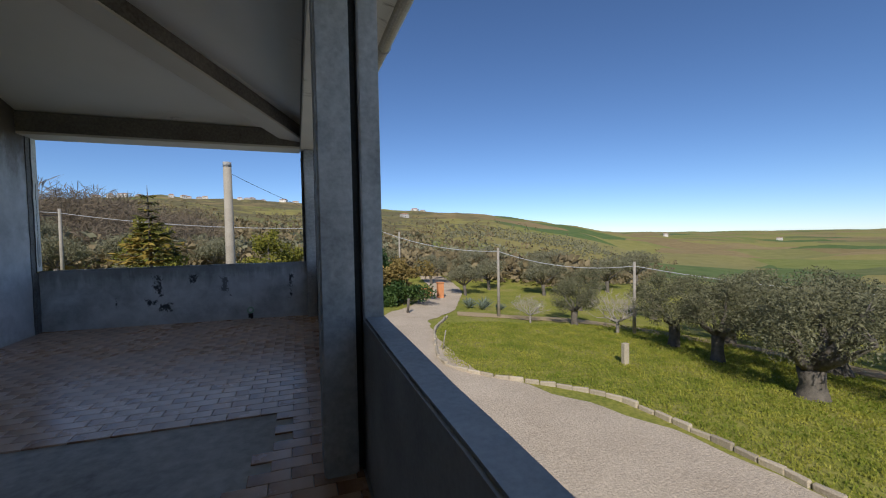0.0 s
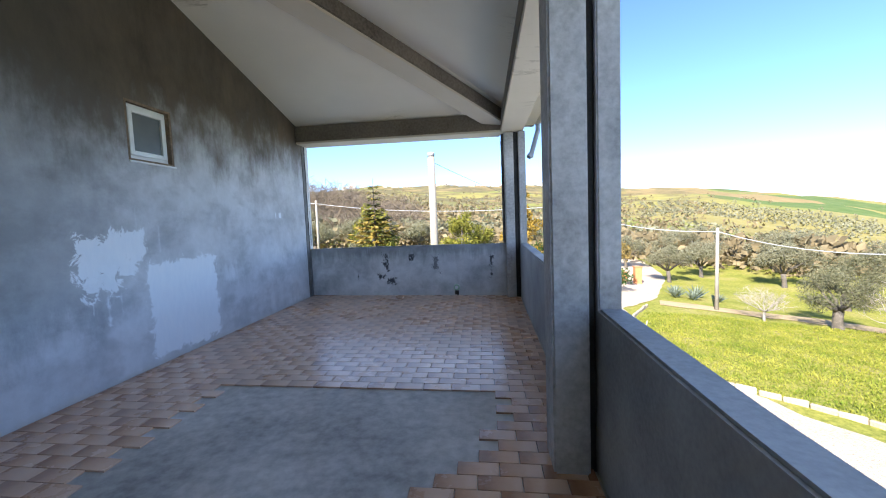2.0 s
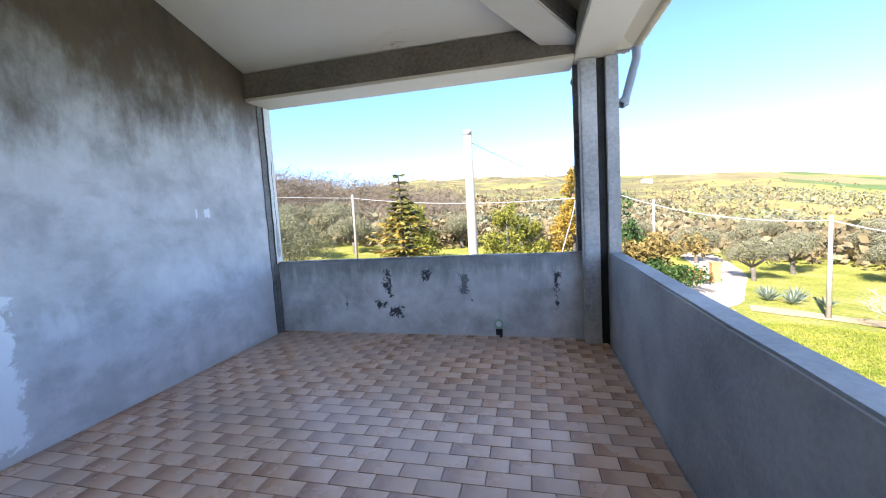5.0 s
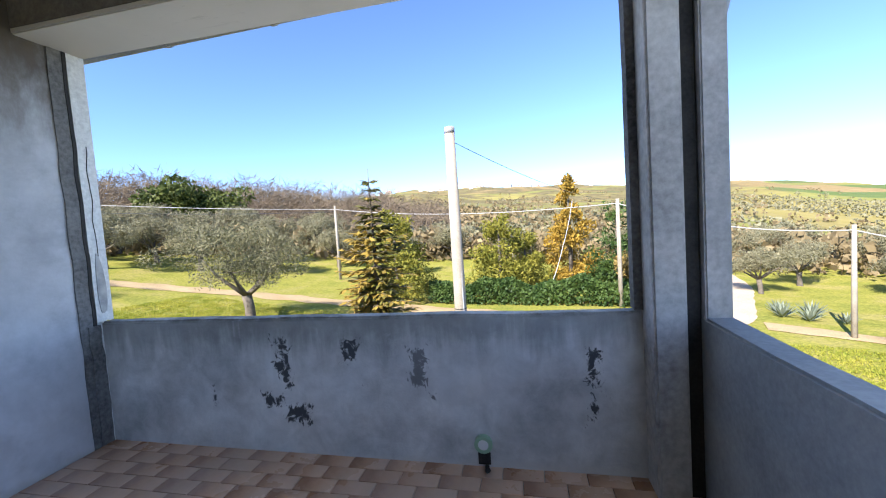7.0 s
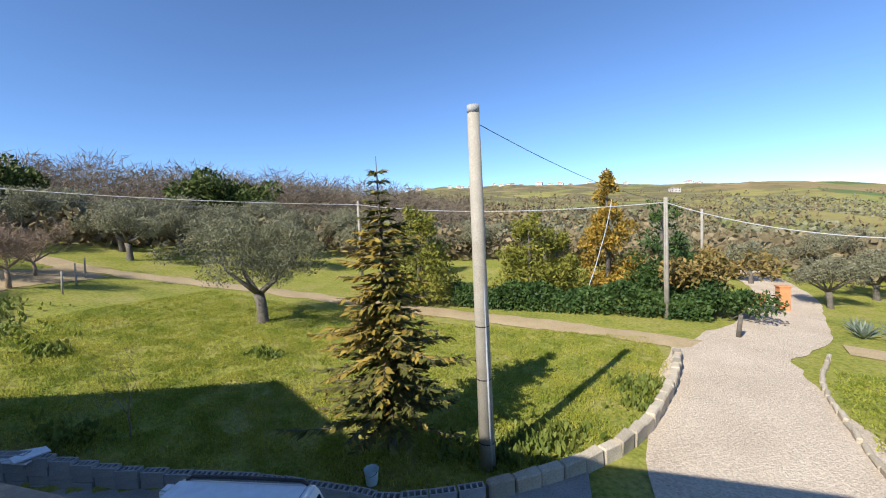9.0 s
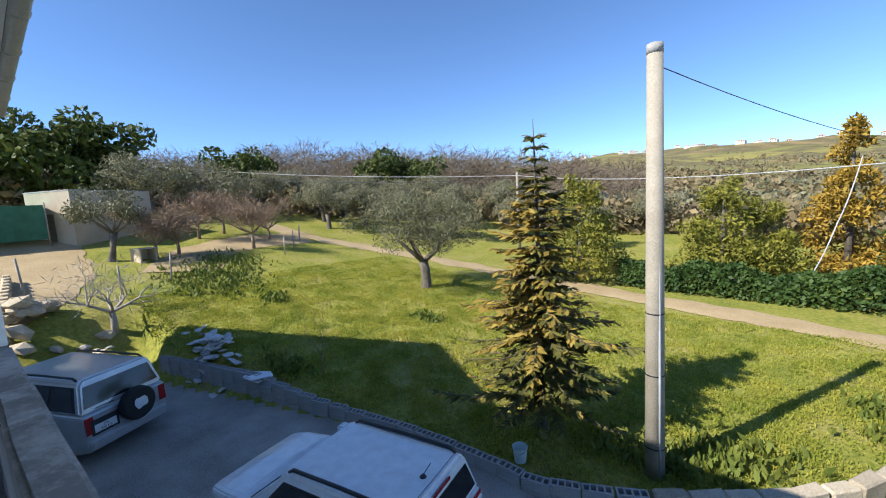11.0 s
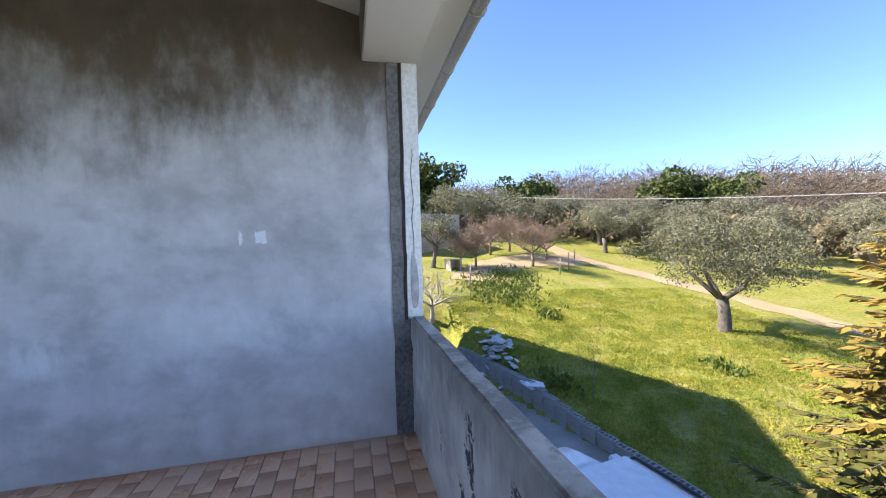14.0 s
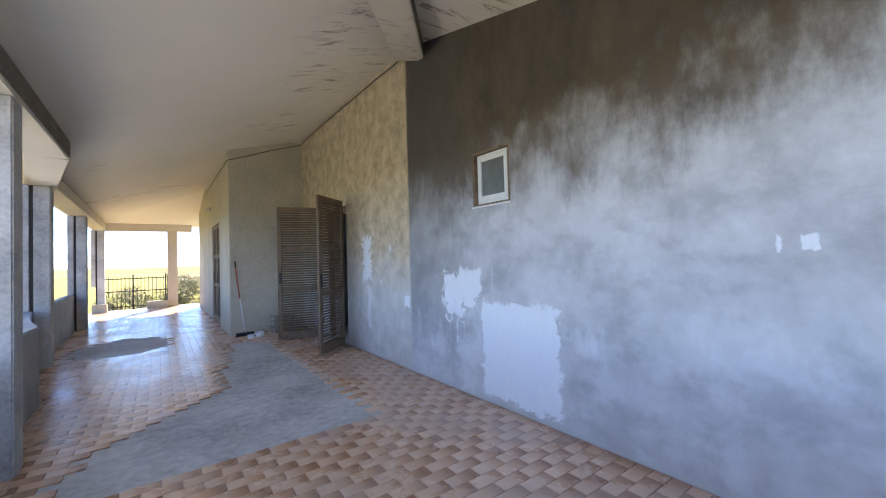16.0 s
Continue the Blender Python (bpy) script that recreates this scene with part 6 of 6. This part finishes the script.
suv, k = car("car", "silver off-road car with spare wheel on the tailgate", pose(-10.7, 1.2, YARD + .03, 0, 0, 202.5), 4.75, 1.87, 1.86, M["silver_paint"], 1.10, 1.17, 1.45, .55, .22, .38, 2.78, 1.45, -1.33, .15)
for s in (-1, 1):
    panel("tail_lamp", [(k["xr"] - .0, s * k["hw"] * .76, .72), (k["xr"] - .0, s * k["hw"] * .93, .72), (k["xr"] + .02, s * k["hw"] * .93, 1.08), (k["xr"] + .02, s * k["hw"] * .76, 1.08)][::-s], .02, M["tail_red"], suv)
spare = new("spare_wheel")
spare.parent = suv
spare.matrix_local = pose(k["xr"] - .13, -.12, .98, 0, 0, 90)
bm = bmesh.new()
n = 28
prof = [(.0, -.11), (.30, -.115), (.36, -.09), (.375, -.03), (.375, .06), (.33, .11), (.0, .11)]
rings = [[bm.verts.new((math.cos(a) * q, v, math.sin(a) * q)) for q, v in prof[1:6]] for a in [math.tau * i / n for i in range(n)]]
for i in range(n):
    a, b = rings[i], rings[(i + 1) % n]
    for j in range(4):
        bm.faces.new((a[j], b[j], b[j + 1], a[j + 1])).smooth = True
bm.faces.new([r[0] for r in rings])
bm.faces.new([r[4] for r in rings][::-1])
part("cover", bm, M["rubber"], spare, "black spare wheel cover")
bm = bmesh.new()
ring = [(.15 * math.cos(a) * (1 + .35 * noise.noise((a, 2, 1))), .118, .14 * math.sin(a) * (1 + .5 * noise.noise((a, 7, 1))) + .02) for a in np.linspace(0, math.tau, 15)[:-1]]
loft(bm, [ring, [(x, y + .006, z) for x, y, z in ring]])
part("worn_emblem", bm, M["plate_white"], spare, "worn pale print on the cover")
bp = new("number_plate")
bp.parent = suv
bp.matrix_local = pose(k["xr"] - .012, .50, .82, 90, 0, -90)
part("holder", bevel(boxes((-.27, .27, -.16, .17, -.01, .008)), .004), M["trim_black"], bp)
part("plate", bevel(boxes((-.22, .22, -.11, .06, .0081, .014)), .003), M["plate_white"], bp)
for txt, yy, sz in (("ZA", -.015, .075), ("770 KS", -.095, .075)):
    cu = bpy.data.curves.new("letters", 'FONT')
    cu.body, cu.size, cu.align_x, cu.extrude = txt, sz, 'CENTER', .001
    o = new("letters", cu)
    me = bpy.data.meshes.new_from_object(o)
    bpy.data.objects.remove(o)
    o = new("letters", me)
    me.materials.append(M["trim_black"])
    o.parent = bp
    o.location = (0, yy, .0155)
part("wiper", boxes((k["xr"] + .03, k["xr"] + .045, .25, .62, 1.20, 1.215)), M["trim_black"], suv)

# ---- shed, net, rubble, odds ----
def shed():
    s = thing("shed", "flat-roofed rendered shed with a dark doorway", "shed", pose(-27.6, 4.6, 0, 0, 0, 118))
    z0 = ground_z(-27.6, 4.6) - .6
    zt = z0 + 3.75
    part("wall", boxes((0, 5.0, 0, .25, z0, zt), (0, .25, .25, 1.3, z0, zt), (0, .25, 1.3, 2.1, z0 + 2.5, zt), (0, .25, 2.1, 3.2, z0, zt), (.25, 5.0, 2.95, 3.2, z0, zt), (4.75, 5.0, .25, 2.95, z0, zt)), M["shed_wall"], s)
    part("roof", bevel(boxes((-.02, 5.02, -.02, 3.22, zt, zt + .07)), .01), M["block"], s)
    part("door", boxes((.12, .16, 1.3, 2.1, z0, z0 + 2.5)), M["shutter"], s)
    part("low_wall", boxes((5.02, 9.5, .02, .22, z0, zt - 1.7)), M["shed_wall"], s)


M["shed_wall"] = mottled("shed_render", (0.36, 0.30, 0.215), (0.50, 0.43, 0.33), 1.0, 25, .9)
shed()


def green_net():
    n = thing("shade_net", "green shade net stretched over thin posts", "net")
    bm = bmesh.new()
    nx, ny = 12, 10
    g = [[None] * (ny + 1) for _ in range(nx + 1)]
    for i in range(nx + 1):
        for j in range(ny + 1):
            u, v = i / nx, j / ny
            x, y = -28.2 - 4.5 * v, -4.2 + 7.8 * u
            z = ground_z(-28.2, y) + 2.35 - .22 * math.sin(math.pi * u) * math.sin(math.pi * v) - .12 * abs(math.sin(u * 9)) + .1 * v
            g[i][j] = bm.verts.new((x, y, z))
    for i in range(nx):
        for j in range(ny):
            bm.faces.new((g[i][j], g[i + 1][j], g[i + 1][j + 1], g[i][j + 1]))
    part("canopy", bm, M["net"], n)
    bm = bmesh.new()
    rows = []
    for i in range(25):
        u = i / 24
        y = -4.2 + 7.8 * u
        zt = ground_z(-28.2, y) + 2.3
        rows.append([bm.verts.new((-28.22 + .12 * math.sin(u * 40) * k / 6, y, zt - (1.9 * k / 6))) for k in range(7)])
    for a, b in zip(rows, rows[1:]):
        for k in range(6):
            bm.faces.new((a[k], b[k], b[k + 1], a[k + 1]))
    part("curtain", bm, M["net_dark"], n, "darker green hanging net")
    for u in (0, .25, .5, .75, 1):
        y = -4.2 + 7.8 * u
        bm = bmesh.new()
        z0 = ground_z(-28.2, y)
        tube(bm, [(-28.15, y, z0 - .2), (-28.15, y, z0 + 2.45)], .035, 7)
        part("post", bm, M["wood_pole"], n)


M["net"] = mottled("green_net", (0.02, 0.26, 0.14), (0.05, 0.42, 0.25), 2, 60, .7)
M["net_dark"] = mottled("dark_green_net", (0.03, 0.10, 0.06), (0.06, 0.19, 0.11), 2, 60, .8)
green_net()


def lump(r, seed, flat=.6):
    bm = bmesh.new()
    bmesh.ops.create_icosphere(bm, subdivisions=1, radius=r)
    for v in bm.verts:
        v.co *= 1 + .45 * noise.noise(v.co * 4 / r * .3 + Vector((seed, 0, 0)))
        v.co.z *= flat
    return bm


def heap(name, x, y, n, spread, size, mats, label, group, flat=.6, pile=.5):
    """Loose stones, each a thing of its own, on shared meshes."""
    ms = [mesh_of(name, lump(size, i, flat), m) for i, m in enumerate(mats * 2)]
    for i in range(n):
        a, q = random.uniform(0, math.tau), abs(random.gauss(0, .5))
        px, py = x + math.cos(a) * q * spread[0], y + math.sin(a) * q * spread[1]
        o = new(name, random.choice(ms))
        s = random.uniform(.45, 1.25)
        o.matrix_world = pose(px, py, ground_z(px, py) + max(0, pile * (1 - q)) * random.uniform(.2, 1) + size * .15, random.uniform(-30, 30), random.uniform(-30, 30), random.uniform(0, 360)) @ Matrix.Diagonal((s, s, s, 1))
        tagged(o, label, "stone", group)


M["pale_rubble"] = mottled("pale_rubble", (0.46, 0.45, 0.43), (0.66, 0.65, 0.63), 4, 30, .9)
M["sand_stone"] = mottled("sand_stone", (0.42, 0.33, 0.22), (0.60, 0.50, 0.36), 3, 30, .9)
heap("tile_shard", -10.6, 4.75, 70, (1.5, .8), .17, [M["pale_rubble"]], "broken white tile shard in a rubble heap", "rubble heap", .28, .45)
heap("rubble_stone", -16.2, 1.2, 42, (1.7, 1.3), .34, [M["sand_stone"], M["stone"]], "sandy building stone in a rough pile", "stone pile", .6, .9)
heap("rubble_stone", -14.3, 2.7, 18, (1.2, .8), .2, [M["sand_stone"], M["block"]], "loose stone spilled on the bank", "stone pile", .6, .3)


def stack_wall():
    """Low stack of blocks that edges the raised yard by the shed."""
    w = thing("block_stack", "stepped stack of pale concrete blocks at the yard edge", "wall")
    me = mesh_of("block", bevel(boxes((-.25, .25, -.11, .11, 0, .2)), .012), M["sand_stone"])
    for i in range(9):
        for j in range(4):
            o = new("block", me)
            o.parent = w
            x, y = -17.4 - i * .5, .95 + .05 * i
            o.location = (x + (j % 2) * .12, y, ground_z(-17.2, .9) - .25 + j * .21 + i * .07)
            o.rotation_euler = (0, 0, radians(random.uniform(-6, 6)))


stack_wall()


def bucket(x, y):
    b = thing("bucket", "pale blue-white plastic bucket on the grass", "bucket", pose(x, y, ground_z(x, y) + .03))
    bm = bmesh.new()
    tube(bm, [(0, 0, 0), (0, 0, .3)], [.11, .145], 20, caps=False)
    tube(bm, [(0, 0, .3), (0, 0, .02)], [.138, .104], 20, caps=False)
    tube(bm, [(0, 0, 0), (0, 0, .015)], [.11, .11], 20)
    part("body", bm, M["bucket"], b)
    bm = bmesh.new()
    tube(bm, [(0, 0, .285), (0, 0, .305)], .15, 20, caps=False)
    part("rim", bm, M["bucket"], b)
    bm = bmesh.new()
    tube(bm, [(.145 * math.cos(a), -.03 - .1 * math.sin(a), .29 - .08 * math.sin(a)) for a in np.linspace(0, math.pi, 9)], .004, 5)
    part("handle", bm, M["iron"], b)


M["bucket"] = plain("bucket_plastic", (0.60, 0.72, 0.72), .4)
bucket(-.84, 6.35)
for x, y, a in ((-8.1, 4.83, 10), (-8.28, 4.9, 40), (-7.95, 4.9, 75)):
    o = part("foam_board", bevel(boxes((-.28, .28, -.16, .16, 0, .035)), .006), M["plate_white"])
    o.matrix_world = pose(x, y, YARD + .62 + .04 * (a / 40), 4, 3, a)
    tagged(o, "white foam board lying on the kerb blocks", "board", "foam boards")


def kennel():
    d = thing("kennel", "small block kennel with a dark opening", "kennel", pose(-22.7, 6.4, ground_z(-22.7, 6.4), 0, 0, 15))
    part("side", boxes((-.4, .4, -.42, -.34, -.1, .6)), M["sand_stone"], d)
    part("side", boxes((-.4, .4, .34, .42, -.1, .6)), M["sand_stone"], d)
    part("back", boxes((-.4, -.32, -.34, .34, -.1, .6)), M["sand_stone"], d)
    part("top", bevel(boxes((-.45, .45, -.46, .46, .601, .66)), .01), M["block"], d)


kennel()


def fence_post(x, y, h, r, mat_, label, lean=0):
    p = thing("fence_post", label, "post", pose(x, y, ground_z(x, y), lean, lean * .6, 0), group="fence posts")
    bm = bmesh.new()
    tube(bm, [(0, 0, -.15), (0, 0, h * .5), (.01, 0, h)], [r, r * .95, r * .85], 8)
    part("stake", bm, M[mat_], p)


for x, y, h in ((-22.0, 14.6, 1.2), (-23.5, 16.0, 1.2), (-20.4, 13.0, 1.1), (-18.4, 6.2, 1.3), (-17.6, 4.2, 1.2), (-19, 1.6, 1.6)):
    fence_post(x, y, h, .045, "wood_pole", "leaning weathered wooden stake", random.uniform(-7, 7))
o = part("marker_post", bevel(boxes((16.15, 16.42, 5.9, 6.1, ground_z(16.3, 6) - .1, ground_z(16.3, 6) + .92)), .02), M["stone"])
tagged(o, "short pale stone marker post on the grass", "post")
fence_post(9.35, 9.6, .9, .03, "wood_pole", "thin leaning grey stake by the kerb", 9)
fence_post(10.1, 18.4, 1.0, .10, "bark", "broken grey tree stump beside the drive", 5)
M["orange"] = mottled("orange_render", (0.52, 0.20, 0.075), (0.68, 0.30, 0.13), 3, 30, .85)
pier = thing("gate_pier", "orange rendered gate pier beside the drive", "pier", pose(14.9, 25.3, ground_z(14.9, 25.3)))
part("shaft", bevel(boxes((-.25, .25, -.25, .25, -.2, 1.3)), .015), M["orange"], pier)
part("cap", bevel(boxes((-.29, .29, -.29, .29, 1.301, 1.38)), .01), M["orange"], pier)
o = part("garden_wall", boxes((11.6, 14.4, 25.9, 26.1, -4.4, -3.4)), M["orange"])
tagged(o, "low orange garden wall by the drive", "wall")

# ---- town and farmhouses far off ----
M["plaster_far"] = mottled("far_plaster", (0.58, 0.52, 0.45), (0.75, 0.71, 0.65), .1, 1, .9, per_piece=.25)


def far_house(x, y, w, d, h, turn):
    z = ground_z(x, y)
    t = thing("house", "pale village house with a low clay roof on the hill", "house", pose(x, y, z, 0, 0, turn), group="village houses")
    part("wall", boxes((-w / 2, w / 2, -d / 2, d / 2, -8, h)), M["plaster_far"], t)
    bm = bmesh.new()
    loft(bm, [[(-w / 2 - .4, -d / 2 - .4, h), (w / 2 + .4, -d / 2 - .4, h), (w / 2 + .4, d / 2 + .4, h), (-w / 2 - .4, d / 2 + .4, h)], [(-w / 4, -.3, h + d * .22), (w / 4, -.3, h + d * .22), (w / 4, .3, h + d * .22), (-w / 4, .3, h + d * .22)]])
    part("roof", bm, M["roof_tile"], t)
    for i in range(max(2, int(w / 3.5))):
        for j in range(max(1, int(h / 3))):
            xx, zz = -w / 2 + (i + .5) * w / max(2, int(w / 3.5)), 1.2 + 3 * j
            win = boxes((xx - .6, xx + .6, -d / 2 - .08, -d / 2 - .01, zz, zz + 1.5))
            part("window", win, M["car_glass"], t)


gh = random.Random(12)
for i in range(26):
    a = radians(-22 + 34 * (i + gh.uniform(-.3, .3)) / 26 - (3 if i % 5 == 0 else 0))
    r = gh.uniform(1120, 1230)
    far_house(r * math.sin(a), r * math.cos(a), gh.uniform(9, 19), gh.uniform(8, 11), gh.uniform(4.5, 8), math.degrees(-a) + gh.uniform(-25, 25))
for az, r, w in ((16.5, 1150, 22), (17.6, 1160, 16), (15.2, 640, 13), (50, 1300, 12), (61, 1500, 14)):
    a = radians(az)
    far_house(r * math.sin(a), r * math.cos(a), w, w * .6, 6, -az + gh.uniform(-30, 30))
